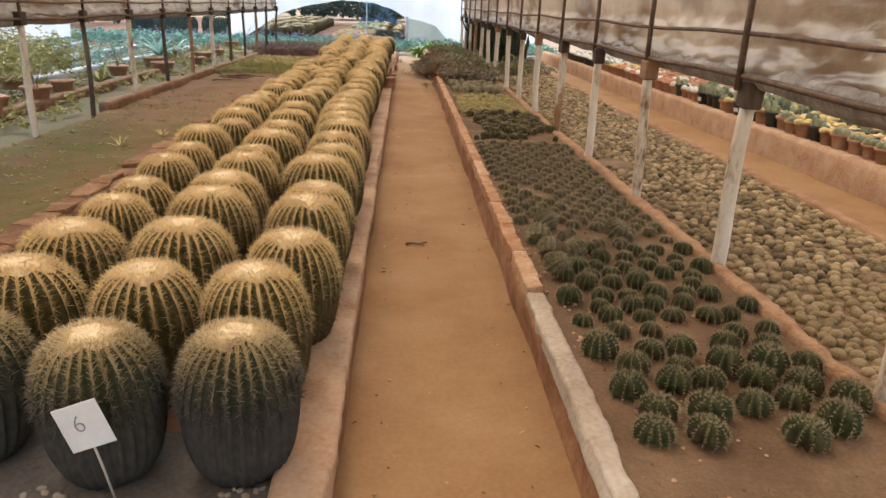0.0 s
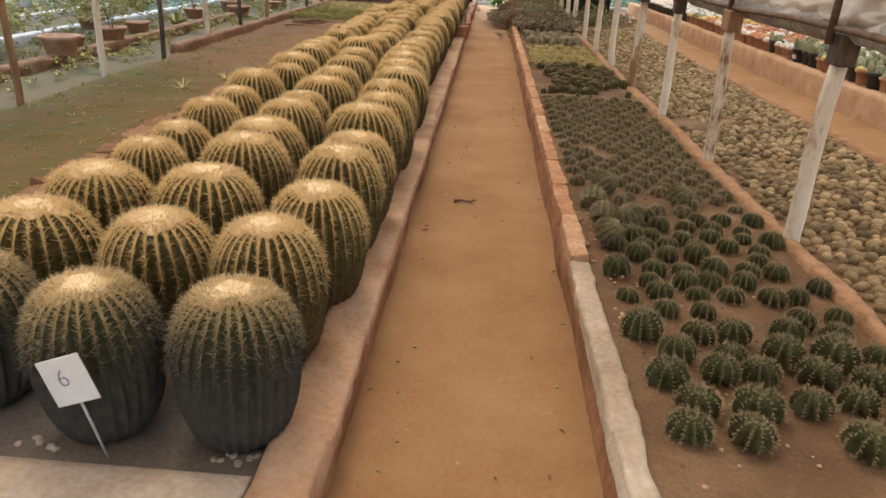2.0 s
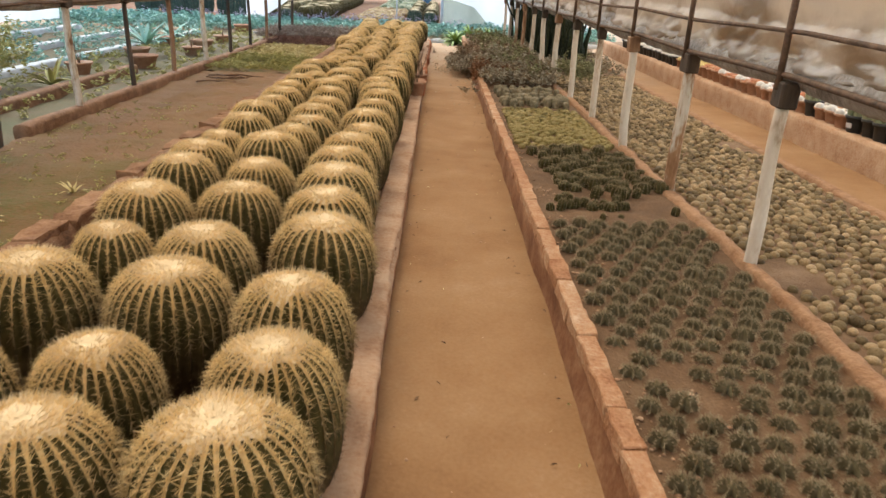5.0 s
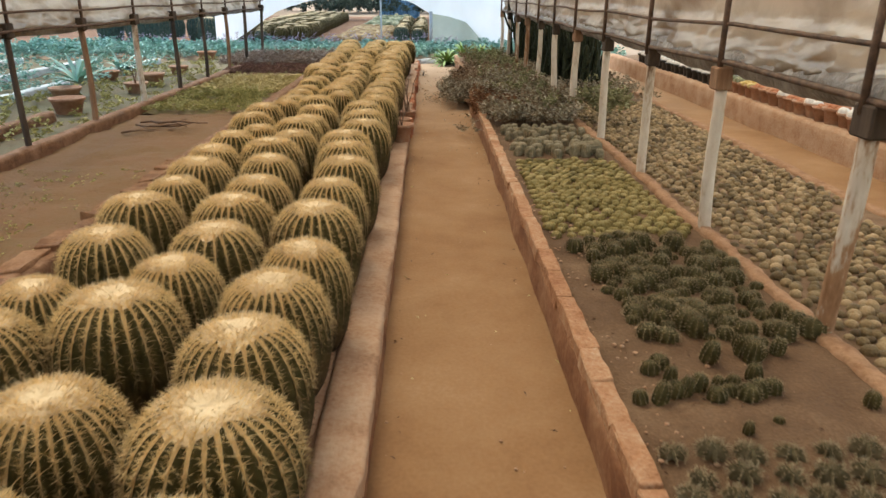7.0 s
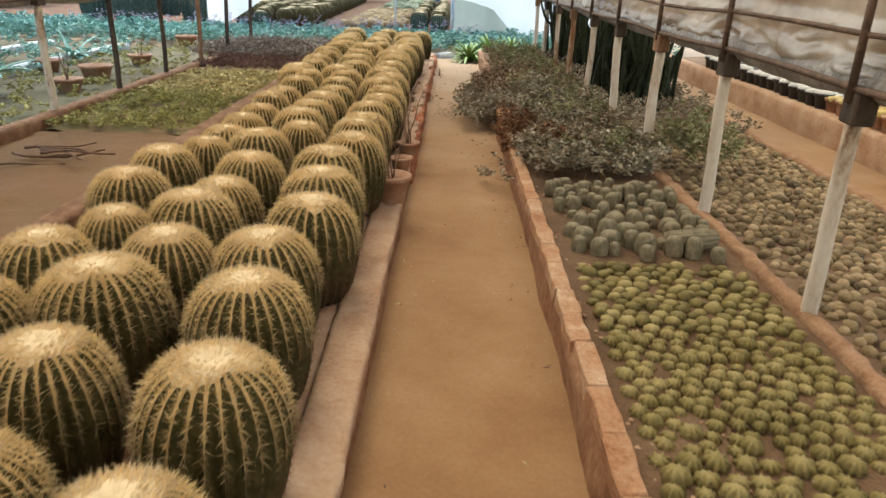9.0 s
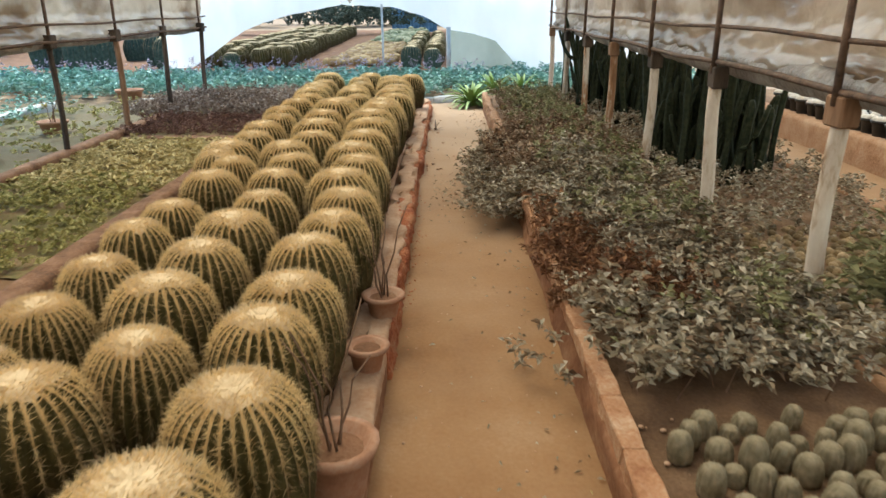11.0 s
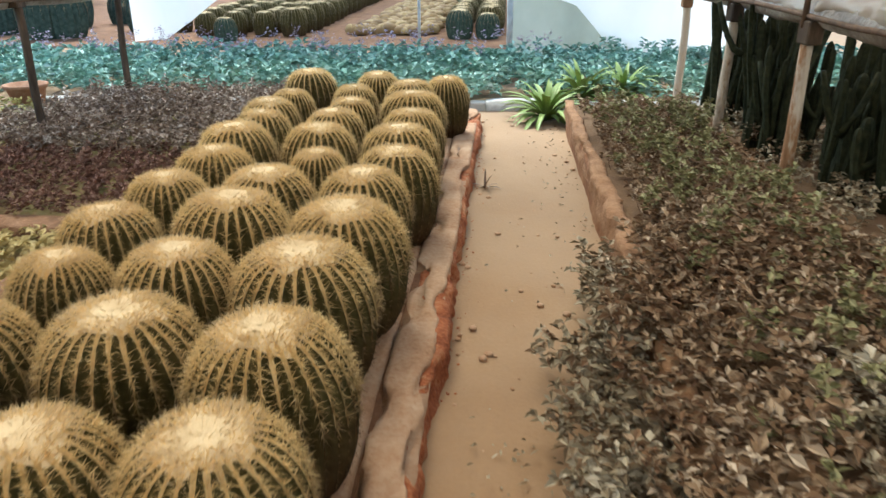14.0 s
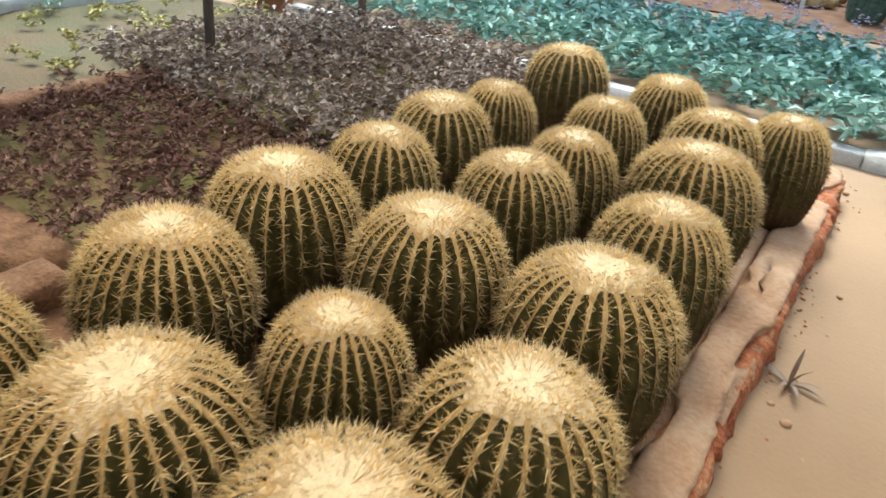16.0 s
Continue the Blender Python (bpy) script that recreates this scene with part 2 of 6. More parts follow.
def weathered_shaded_spines(name, young, old, low, high):
    """Young golden thorns above; below a ragged height old brown ones, shade painted in."""
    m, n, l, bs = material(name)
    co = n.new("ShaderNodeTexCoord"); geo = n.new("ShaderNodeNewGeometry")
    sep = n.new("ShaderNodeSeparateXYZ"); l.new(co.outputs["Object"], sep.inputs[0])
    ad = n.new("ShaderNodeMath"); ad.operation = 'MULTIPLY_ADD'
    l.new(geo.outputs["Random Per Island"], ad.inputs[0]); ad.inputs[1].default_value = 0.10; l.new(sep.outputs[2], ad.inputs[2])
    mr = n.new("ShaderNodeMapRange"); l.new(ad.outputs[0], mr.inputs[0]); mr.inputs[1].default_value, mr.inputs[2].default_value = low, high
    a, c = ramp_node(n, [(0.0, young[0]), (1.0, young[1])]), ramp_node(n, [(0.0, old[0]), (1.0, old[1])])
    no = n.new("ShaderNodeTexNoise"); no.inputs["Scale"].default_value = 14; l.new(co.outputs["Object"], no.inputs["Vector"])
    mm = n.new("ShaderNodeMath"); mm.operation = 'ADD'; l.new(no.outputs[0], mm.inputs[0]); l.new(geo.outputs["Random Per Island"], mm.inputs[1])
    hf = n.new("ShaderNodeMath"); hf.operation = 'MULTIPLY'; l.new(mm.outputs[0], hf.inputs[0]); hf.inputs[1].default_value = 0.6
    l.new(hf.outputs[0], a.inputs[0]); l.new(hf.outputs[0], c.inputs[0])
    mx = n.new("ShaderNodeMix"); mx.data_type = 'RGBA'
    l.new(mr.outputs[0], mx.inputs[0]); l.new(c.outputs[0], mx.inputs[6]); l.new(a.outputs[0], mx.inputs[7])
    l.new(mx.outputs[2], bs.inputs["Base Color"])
    bs.inputs["Roughness"].default_value = 0.6
    # thorns let some light through
    tl = n.new("ShaderNodeBsdfTranslucent"); l.new(mx.outputs[2], tl.inputs[0])
    ms = n.new("ShaderNodeMixShader"); ms.inputs[0].default_value = 0.4
    l.new(bs.outputs[0], ms.inputs[1]); l.new(tl.outputs[0], ms.inputs[2])
    l.new(ms.outputs[0], [x for x in n if x.type == 'OUTPUT_MATERIAL'][0].inputs[0])
    return m


# The second colour pair, for low thorns, includes the shade between crowded barrels.
M_SPINE = weathered_shaded_spines("golden_spines", ((0.57, 0.385, 0.145), (0.84, 0.64, 0.325)), ((0.085, 0.050, 0.022), (0.21, 0.135, 0.062)), 0.27, 0.47)
M_SPINE_GREY = weathered_shaded_spines("dusty_spines", ((0.50, 0.36, 0.15), (0.76, 0.60, 0.33)), ((0.055, 0.050, 0.040), (0.11, 0.100, 0.080)), 0.37, 0.56)
M_SPINE_FAR = weathered_shaded_spines("dull_spines", ((0.24, 0.19, 0.10), (0.42, 0.34, 0.20)), ((0.07, 0.06, 0.04), (0.14, 0.12, 0.08)), 0.27, 0.47)
M_WOOL = mottled("crown_wool", [(0.25, (0.53, 0.39, 0.22)), (0.5, (0.66, 0.515, 0.315)), (0.8, (0.77, 0.64, 0.42))], 14, 220, 0.95, 0.5, 0.4, vary=0.12)
M_PALESPINE = mottled("pale_spines", [(0.3, (0.16, 0.115, 0.06)), (0.7, (0.34, 0.27, 0.155))], 8, 30, 0.6, 0.0, 0.2, vary=0.4)
M_STARSPINE = mottled("straw_spines", [(0.3, (0.22, 0.165, 0.09)), (0.7, (0.36, 0.29, 0.18))], 8, 30, 0.6, 0.0, 0.2, vary=0.4)
M_GLOBE = mottled("small_globe_skin", [(0.12, (0.076, 0.050, 0.021)), (0.38, (0.155, 0.107, 0.047)), (0.62, (0.255, 0.178, 0.086)), (0.88, (0.39, 0.28, 0.152))], 5, 120, 0.7, 0.6, 0.5, vary=0.65)
M_YELLOW = mottled("yellow_green_skin", [(0.15, (0.105, 0.082, 0.026)), (0.45, (0.20, 0.155, 0.050)), (0.75, (0.32, 0.25, 0.10))], 4, 110, 0.7, 0.4, 0.4, vary=0.5)
M_SHRUB = mottled("dusty_succulent_leaf", [(0.10, (0.145, 0.085, 0.046)), (0.32, (0.21, 0.156, 0.094)), (0.52, (0.28, 0.235, 0.156)), (0.70, (0.36, 0.312, 0.226)), (0.9, (0.48, 0.43, 0.335))], 1.2, 60, 0.75, 0.1, 0.2, vary=0.7)
M_DRYSHRUB = mottled("withered_leaf", [(0.15, (0.085, 0.034, 0.014)), (0.5, (0.165, 0.074, 0.033)), (0.85, (0.27, 0.145, 0.070))], 1.2, 60, 0.8, 0.1, 0.2, vary=0.7)
M_SHRUBBROWN = mottled("brown_succulent_leaf", [(0.10, (0.11, 0.056, 0.028)), (0.32, (0.18, 0.105, 0.056)), (0.52, (0.25, 0.165, 0.096)), (0.72, (0.34, 0.255, 0.17)), (0.92, (0.50, 0.41, 0.31))], 1.2, 60, 0.75, 0.1, 0.2, vary=0.7)
M_SHRUBGREEN = mottled("green_succulent_leaf", [(0.15, (0.11, 0.105, 0.040)), (0.5, (0.20, 0.188, 0.085)), (0.8, (0.31, 0.29, 0.15))], 1.2, 60, 0.7, 0.1, 0.2, vary=0.6)
M_PURPLE = mottled("purple_leaf", [(0.15, (0.095, 0.042, 0.030)), (0.5, (0.165, 0.082, 0.058)), (0.85, (0.26, 0.155, 0.115))], 2, 60, 0.75, 0.1, 0.2, vary=0.7)
M_GREYPURPLE = mottled("grey_purple_leaf", [(0.12, (0.135, 0.090, 0.068)), (0.45, (0.23, 0.170, 0.132)), (0.75, (0.33, 0.265, 0.215)), (0.92, (0.48, 0.42, 0.37))], 2, 60, 0.75, 0.1, 0.2, vary=0.7)
M_STEM = mottled("dry_stem", [(0.3, (0.10, 0.055, 0.032)), (0.7, (0.20, 0.125, 0.08))], 10, 60, 0.9, 0.2, 0.3, vary=0.4)
M_GRASS = mottled("weed_leaf", [(0.15, (0.23, 0.215, 0.070)), (0.5, (0.37, 0.335, 0.12)), (0.85, (0.52, 0.455, 0.21))], 1.0, 50, 0.75, 0.0, 0.2, vary=0.6)
M_DRYGRASS = mottled("dry_grass_leaf", [(0.15, (0.34, 0.27, 0.11)), (0.5, (0.50, 0.41, 0.19)), (0.85, (0.64, 0.54, 0.29))], 1.0, 50, 0.8, 0.0, 0.2, vary=0.6)
M_BLUE = mottled("blue_green_leaf", [(0.15, (0.12, 0.235, 0.18)), (0.5, (0.25, 0.41, 0.325)), (0.8, (0.41, 0.56, 0.47)), (0.95, (0.62, 0.70, 0.64))], 1.5, 50, 0.6, 0.0, 0.2, vary=0.6)
M_LILAC = mottled("lilac_flower", [(0.2, (0.30, 0.22, 0.30)), (0.8, (0.55, 0.48, 0.55))], 3, 40, 0.8, 0.0, 0.2, vary=0.5)
M_FERN = mottled("bright_green_leaf", [(0.15, (0.11, 0.18, 0.045)), (0.5, (0.22, 0.31, 0.085)), (0.85, (0.36, 0.45, 0.17))], 2, 40, 0.5, 0.0, 0.2, vary=0.5)
# Distance haze is mixed into this foliage colour.
M_TREE = mottled("far_foliage", [(0.2, (0.04, 0.058, 0.045)), (0.5, (0.075, 0.098, 0.075)), (0.8, (0.12, 0.145, 0.11))], 0.5, 6, 0.8, 0.4, 0.3, vary=0.4, depth=0.2)
M_DUST = mottled("pale_ground", [(0.3, (0.24, 0.20, 0.15)), (0.6, (0.36, 0.31, 0.25)), (0.8, (0.44, 0.40, 0.35))], 1.5, 40, 0.95, 0.5, 0.4)
M_GREYSOIL = mottled("grey_soil", [(0.3, (0.085, 0.072, 0.060)), (0.6, (0.15, 0.13, 0.112)), (0.8, (0.24, 0.215, 0.19))], 2.5, 60, 0.95, 0.6, 0.45)
M_KERB = mottled("pale_concrete", [(0.25, (0.36, 0.35, 0.33)), (0.6, (0.55, 0.54, 0.51)), (0.8, (0.64, 0.63, 0.60))], 6, 60, 0.9, 0.4, 0.3)
M_OLDCEMENT = mottled("old_grey_cement", [(0.25, (0.24, 0.175, 0.12)), (0.5, (0.36, 0.29, 0.22)), (0.75, (0.46, 0.39, 0.315))], 4, 50, 0.92, 0.5, 0.45)
M_CARD = mottled("grey_white_card", [(0.3, (0.50, 0.49, 0.48)), (0.7, (0.62, 0.61, 0.60))], 10, 90, 0.8, 0.05, 0.2)
M_INK = mottled("ink", [(0.3, (0.15, 0.15, 0.16)), (0.7, (0.22, 0.22, 0.23))], 10, 60, 0.7, 0.0, 0.2)
M_STICK = mottled("pale_stick", [(0.3, (0.36, 0.33, 0.29)), (0.7, (0.50, 0.47, 0.42))], 20, 60, 0.8, 0.1, 0.2)
M_BLUEPLASTIC = mottled("blue_plastic", [(0.3, (0.06, 0.14, 0.24)), (0.7, (0.16, 0.28, 0.40))], 3, 30, 0.6, 0.1, 0.2)
M_TANHEAD = mottled("tan_heads", [(0.1, (0.15, 0.085, 0.035)), (0.5, (0.27, 0.17, 0.07)), (0.85, (0.40, 0.29, 0.14))], 4, 60, 0.7, 0.3, 0.3, vary=0.6)
M_ORANGE = mottled("orange_heads", [(0.1, (0.38, 0.19, 0.06)), (0.45, (0.52, 0.38, 0.12)), (0.8, (0.64, 0.56, 0.28))], 4, 60, 0.7, 0.3, 0.3, vary=0.7)
M_REDHEAD = mottled("red_heads", [(0.1, (0.22, 0.07, 0.035)), (0.5, (0.42, 0.17, 0.085)), (0.85, (0.48, 0.32, 0.19))], 4, 60, 0.7, 0.3, 0.3, vary=0.7)
M_WHITEHEAD = mottled("woolly_white_heads", [(0.1, (0.38, 0.35, 0.29)), (0.5, (0.62, 0.59, 0.53)), (0.85, (0.74, 0.72, 0.68))], 4, 60, 0.9, 0.3, 0.3, vary=0.5)
M_GREENHEAD = mottled("grey_green_heads", [(0.1, (0.07, 0.095, 0.045)), (0.5, (0.19, 0.20, 0.11)), (0.85, (0.38, 0.36, 0.22))], 4, 60, 0.7, 0.3, 0.3, vary=0.7)


def sheeting(name, tint, clear, body, body2, scale=0.8, through_share=0.55, gloss=0.0):
    """Weathered translucent plastic sheet: part clear, part milky, with dusty folds."""
    m, n, l, b = material(name)
    n.remove(b)
    out = [x for x in n if x.type == 'OUTPUT_MATERIAL'][0]
    geo = n.new("ShaderNodeNewGeometry")
    no = n.new("ShaderNodeTexNoise"); no.inputs["Scale"].default_value = scale; no.inputs["Detail"].default_value = 6
    mp = n.new("ShaderNodeMapping"); mp.inputs["Scale"].default_value = (1.6, 0.7, 1)
    l.new(geo.outputs["Position"], mp.inputs[0]); l.new(mp.outputs[0], no.inputs["Vector"])
    # Glossy sheets take a tighter ramp: dark smears plus crumple highlights painted as colour.
    r = ramp_node(n, [(0.40 if gloss else 0.35, body), (0.57 if gloss else 0.62, body2)])
    l.new(no.outputs[0], r.inputs[0])
    tr = n.new("ShaderNodeBsdfTransparent"); tr.inputs[0].default_value = (*tint, 1)
    df = n.new("ShaderNodeBsdfDiffuse"); tl = n.new("ShaderNodeBsdfTranslucent")
    l.new(r.outputs[0], df.inputs[0]); l.new(r.outputs[0], tl.inputs[0])
    mx = n.new("ShaderNodeMixShader"); mx.inputs[0].default_value = through_share
    l.new(df.outputs[0], mx.inputs[1]); l.new(tl.outputs[0], mx.inputs[2])
    m2 = n.new("ShaderNodeMixShader"); m2.inputs[0].default_value = clear
    l.new(mx.outputs[0], m2.inputs[1]); l.new(tr.outputs[0], m2.inputs[2])
    last = m2
    if gloss:
        gl = n.new("ShaderNodeBsdfGlossy"); gl.inputs["Roughness"].default_value = 0.22
        f2 = n.new("ShaderNodeTexNoise"); f2.inputs["Scale"].default_value = 3.2; f2.inputs["Detail"].default_value = 5; f2.inputs["Distortion"].default_value = 0.4
        l.new(mp.outputs[0], f2.inputs["Vector"])
        bp = n.new("ShaderNodeBump"); bp.inputs["Strength"].default_value = 0.6; bp.inputs["Distance"].default_value = 0.05
        l.new(f2.outputs[0], bp.inputs["Height"])
        for sh in (gl, df, tl):
            l.new(bp.outputs[0], sh.inputs["Normal"])
        last = n.new("ShaderNodeMixShader"); last.inputs[0].default_value = gloss
        l.new(m2.outputs[0], last.inputs[1]); l.new(gl.outputs[0], last.inputs[2])
    l.new(last.outputs[0], out.inputs[0])
    return m


M_ROOF = sheeting("amber_roof_sheet", (1.0, 0.90, 0.75), 0.27, (0.86, 0.54, 0.26), (0.90, 0.82, 0.70))
# Roof variant made up to let more daylight onto the far beds.
M_ROOFCLEARER = sheeting("clearer_roof_sheet", (0.98, 0.94, 0.86), 0.42, (0.86, 0.72, 0.54), (0.92, 0.89, 0.83))
M_ROOFSIDE = sheeting("milky_roof_sheet", (0.93, 0.95, 0.95), 0.5, (0.75, 0.76, 0.74), (0.88, 0.89, 0.88))
M_CURTAIN = sheeting("white_curtain", (0.95, 0.97, 1.0), 0.12, (0.86, 0.87, 0.88), (0.93, 0.94, 0.95))
M_TARP = sheeting("dusty_plastic_roll", (0.9, 0.8, 0.7), 0.06, (0.40, 0.30, 0.21), (0.80, 0.72, 0.62), 1.9, 0.62, 0.20)
# White sheeting again, with its shade put into a darker grey-green colour.
M_SHADEDSHEET = sheeting("shaded_green_sheet", (0.8, 0.9, 0.82), 0.15, (0.32, 0.38, 0.33), (0.45, 0.51, 0.46))


# ---- mesh helpers ----
def link_mesh(name, verts, faces, mat, parent=None, smooth=False, label=""):
    me = bpy.data.meshes.new(name)
    me.from_pydata([tuple(v) for v in verts], [], [tuple(f) for f in faces])
    me.materials.append(mat)
    if smooth:
        me.polygons.foreach_set("use_smooth", [True] * len(me.polygons))
    ob = new(name, me)
    if parent is not None:
        ob.parent = parent
    if label:
        ob["label"] = label
    return ob


def part(name, bm, mat, parent=None, label="", smooth=False):
    me = bpy.data.meshes.new(name)
    bm.to_mesh(me)
    bm.free()
    me.materials.append(mat)
    if smooth:
        me.polygons.foreach_set("use_smooth", [True] * len(me.polygons))
    ob = new(name, me)
    if parent is not None:
        ob.parent = parent
    if label:
        ob["label"] = label
    return ob


def lathe(profile, seg, ribs=0, depth=0.0, power=0.8, cap=True):
    """Verts and faces of a turned body; ribs cut valleys of that relative depth."""
    v, f = [], []
    for r, z, k in profile:
        for i in range(seg):
            a = 2 * math.pi * i / seg
            q = r * (1 - depth * k * abs(math.sin(ribs * a / 2)) ** power) if ribs else r
            v.append((q * math.cos(a), q * math.sin(a), z))
    for j in range(len(profile) - 1):
        for i in range(seg):
            k = (i + 1) % seg
            f.append((j * seg + i, j * seg + k, (j + 1) * seg + k, (j + 1) * seg + i))
    if cap:
        f.append(tuple(range((len(profile) - 1) * seg, len(profile) * seg)))
    return v, f


def spikes(items):
    """Three-sided thorns: items of (base, tip, width)."""
    v, f = [], []
    for base, tip, w in items:
        d = (tip - base).normalized()
        s = d.orthogonal().normalized() * w
        q = d.cross(s)
        i = len(v)
        v += [base + s, base - 0.5 * s + 0.87 * q, base - 0.5 * s - 0.87 * q, tip]
        f += [(i, i + 1, i + 3), (i + 1, i + 2, i + 3), (i + 2, i, i + 3)]
    return v, f


def blades(items, rnd):
    """Flat pointed thorns, turned at random: items of (base, tip, width)."""
    v, f = [], []
    for base, tip, w in items:
        d = (tip - base).normalized()
        s = d.orthogonal().normalized()
        a = rnd.uniform(0, 3.1416)
        s = (s * math.cos(a) + d.cross(s) * math.sin(a)) * w
        i = len(v)
        v += [base + s, base - s, tip]
        f.append((i, i + 1, i + 2))
    return v, f


def tube(points, r, seg=6, taper=1.0):
    """Verts and faces of a closed tube along points."""
    v, f = [], []
    n = len(points)
    for j, p in enumerate(points):
        p = Vector(p)
        a = Vector(points[max(0, j - 1)]); b = Vector(points[min(n - 1, j + 1)])
        d = (b - a).normalized()
        s = d.orthogonal().normalized() if abs(d.z) > 0.9 else d.cross(Vector((0, 0, 1))).normalized()
        q = d.cross(s)
        rr = r * (1 + (taper - 1) * j / max(1, n - 1))
        for i in range(seg):
            an = 2 * math.pi * i / seg
            v.append(p + rr * (math.cos(an) * s + math.sin(an) * q))
    for j in range(n - 1):
        for i in range(seg):
            k = (i + 1) % seg
            f.append((j * seg + i, j * seg + k, (j + 1) * seg + k, (j + 1) * seg + i))
    f.append(tuple(reversed(range(seg)))); f.append(tuple(range((n - 1) * seg, n * seg)))
    return v, f


def joined(chunks):
    v, f = [], []
    for cv, cf in chunks:
        o = len(v)
        v += list(cv)
        f += [tuple(i + o for i in q) for q in cf]
    return v, f


def leaf_cloud(name, pos, dirs, length, width, mat, fold=0.3, rng=None, **tags):
    """One mesh of folded pointed leaves."""
    n = len(pos)
    dirs = dirs / np.linalg.norm(dirs, axis=1)[:, None]
    up = rng.normal(0, 0.5, (n, 3)); up[:, 2] += 1.0
    side = np.cross(dirs, up); side /= np.linalg.norm(side, axis=1)[:, None] + 1e-9
    nor = np.cross(side, dirs)
    L, W = length[:, None], width[:, None]
    mid = pos + dirs * L * 0.5 - nor * W * fold * 0.0
    a = pos
    b = mid + side * W * 0.5 + nor * W * fold
    c = pos + dirs * L - np.array([0, 0, 0.15]) * L
    d = mid - side * W * 0.5 + nor * W * fold
    v = np.stack([a, b, c, d], 1).reshape(-1, 3)
    i = np.arange(n)[:, None] * 4
    f = np.concatenate([i + np.array([[0, 1, 2]]), i + np.array([[0, 2, 3]])], 1).reshape(-1, 3)
    me = bpy.data.meshes.new(name)
    me.from_pydata(v.tolist(), [], f.tolist())
    me.materials.append(mat)
    ob = new(name, me)
    return tagged(ob, **tags) if tags else ob


def shrub_leaves(name, spots, height, spread, per, length, mat, seed, label, category, lean=(0, 0)):
    """A planting of leafy tufts: spots of (x, y, z, size)."""
    rng = np.random.default_rng(seed)
    P, D, L = [], [], []
    for x, y, z, s in spots:
        tips = rng.integers(3, 6)
        for _ in range(tips):
            a = rng.uniform(0, 6.28); r = spread * s * math.sqrt(rng.uniform(0, 1))
            hz = height * s * rng.uniform(0.45, 1.0)
            tip = np.array([x + r * math.cos(a) + lean[0] * hz, y + r * math.sin(a) + lean[1] * hz, z + hz])
            root = np.array([x, y, z])
            k = max(3, int(per / tips))
            t = rng.uniform(0.45, 1.0, k) ** 0.6
            base = root + (tip - root) * t[:, None]
            an = rng.uniform(0, 6.28, k)
            d = np.stack([np.cos(an), np.sin(an), rng.uniform(-0.25, 0.9, k)], 1)
            P.append(base); D.append(d); L.append(length * (0.4 + 0.6 * s) * rng.uniform(0.6, 1.3, k))
    P, D, L = np.concatenate(P), np.concatenate(D), np.concatenate(L)
    return leaf_cloud(name, P, D, L, L * 0.46, mat, 0.25, rng, label=label, category=category, kind="stuff")


def soil_bed(name, x0, x1, y0, y1, z, rough, mat, label, step=0.06, seed=0.0):
    """A bed of soil with its own relief and closed sides."""
    nx, ny = max(2, int((x1 - x0) / step)), max(2, int((y1 - y0) / step))
    v, f = [], []
    for j in range(ny + 1):
        for i in range(nx + 1):
            x, y = x0 + (x1 - x0) * i / nx, y0 + (y1 - y0) * j / ny
            h = noise.noise((x * 2.3 + seed, y * 2.3, 1)) * 0.6 + noise.noise((x * 9, y * 9 + seed, 4)) * 0.4
            v.append((x, y, z + rough * h))
    for j in range(ny):
        for i in range(nx):
            a = j * (nx + 1) + i
            f.append((a, a + 1, a + nx + 2, a + nx + 1))
    ob = link_mesh(name, v, f, mat, smooth=True)
    return tagged(ob, label, "soil bed", kind="structure")


def low_wall(name, x0, x1, y0, y1, z0, z1, mat, label, jitter=0.012, step=0.05, seed=0.0, chips=0.0, chip_scale=1.1):
    """A hand-plastered low wall, worn along its edges; a closed body."""
    w, h = x1 - x0, z1 - z0
    ring = [(0, 0), (0, 0.3), (0, 0.6), (0, 0.86), (0.1, 0.97), (0.3, 1), (0.5, 1.0), (0.7, 1), (0.9, 0.97), (1, 0.86), (1, 0.6), (1, 0.3), (1, 0)]
    n, k = int((y1 - y0) / step), len(ring)
    v, f = [], []
    for j in range(n + 1):
        y = y0 + (y1 - y0) * j / n
        for u, t in ring:
            x, z = x0 + w * u, z0 + h * t
            g = noise.noise((x * 3 + seed, y * 1.6, z * 5)) * jitter + noise.noise((x * 14, y * 11 + seed, z * 14)) * jitter * (0.7 if step < 0.04 else 0.25) + (noise.noise((x * 30, y * 26 + seed, z * 30)) * jitter * 0.45 if step < 0.04 else 0)
            e = noise.noise((seed * 2 + u * 3, y * chip_scale, 7.7))
            bite = chips * max(0, e - 0.12) if t > 0.5 else 0
            x += (g * 1.2 + bite * (1 if u < 0.5 else -1) * (1.0 if t < 0.95 else 0.4)) * (1 if t > 0.1 else 0.5)
            z += (g * 0.8 - bite * 0.25) if t > 0.5 else 0
            v.append((x, y, z))
    for j in range(n):
        for i in range(k - 1):
            a = j * k + i
            f.append((a, a + k, a + k + 1, a + 1))
    f.append(tuple(range(k))); f.append(tuple(reversed(range(n * k, n * k + k))))
    return tagged(link_mesh(name, v, f, mat, smooth=True), label, "low wall", kind="structure")


# ---- ground and beds ----
gv, gf = [], []
xs = [-300, -80, -30, -12, -6, -3, -1.5, -0.6] + [-0.4 + 0.08 * i for i in range(15)] + [1.2, 2.8] + [2.9 + 0.1 * i for i in range(12)] + [5, 8, 15, 40, 100, 300]
ys = [-120, -30, -8, -3, 0] + [0.2 + 0.1 * i for i in range(215)] + [22, 23, 25, 28, 34, 45, 70, 150, 400]
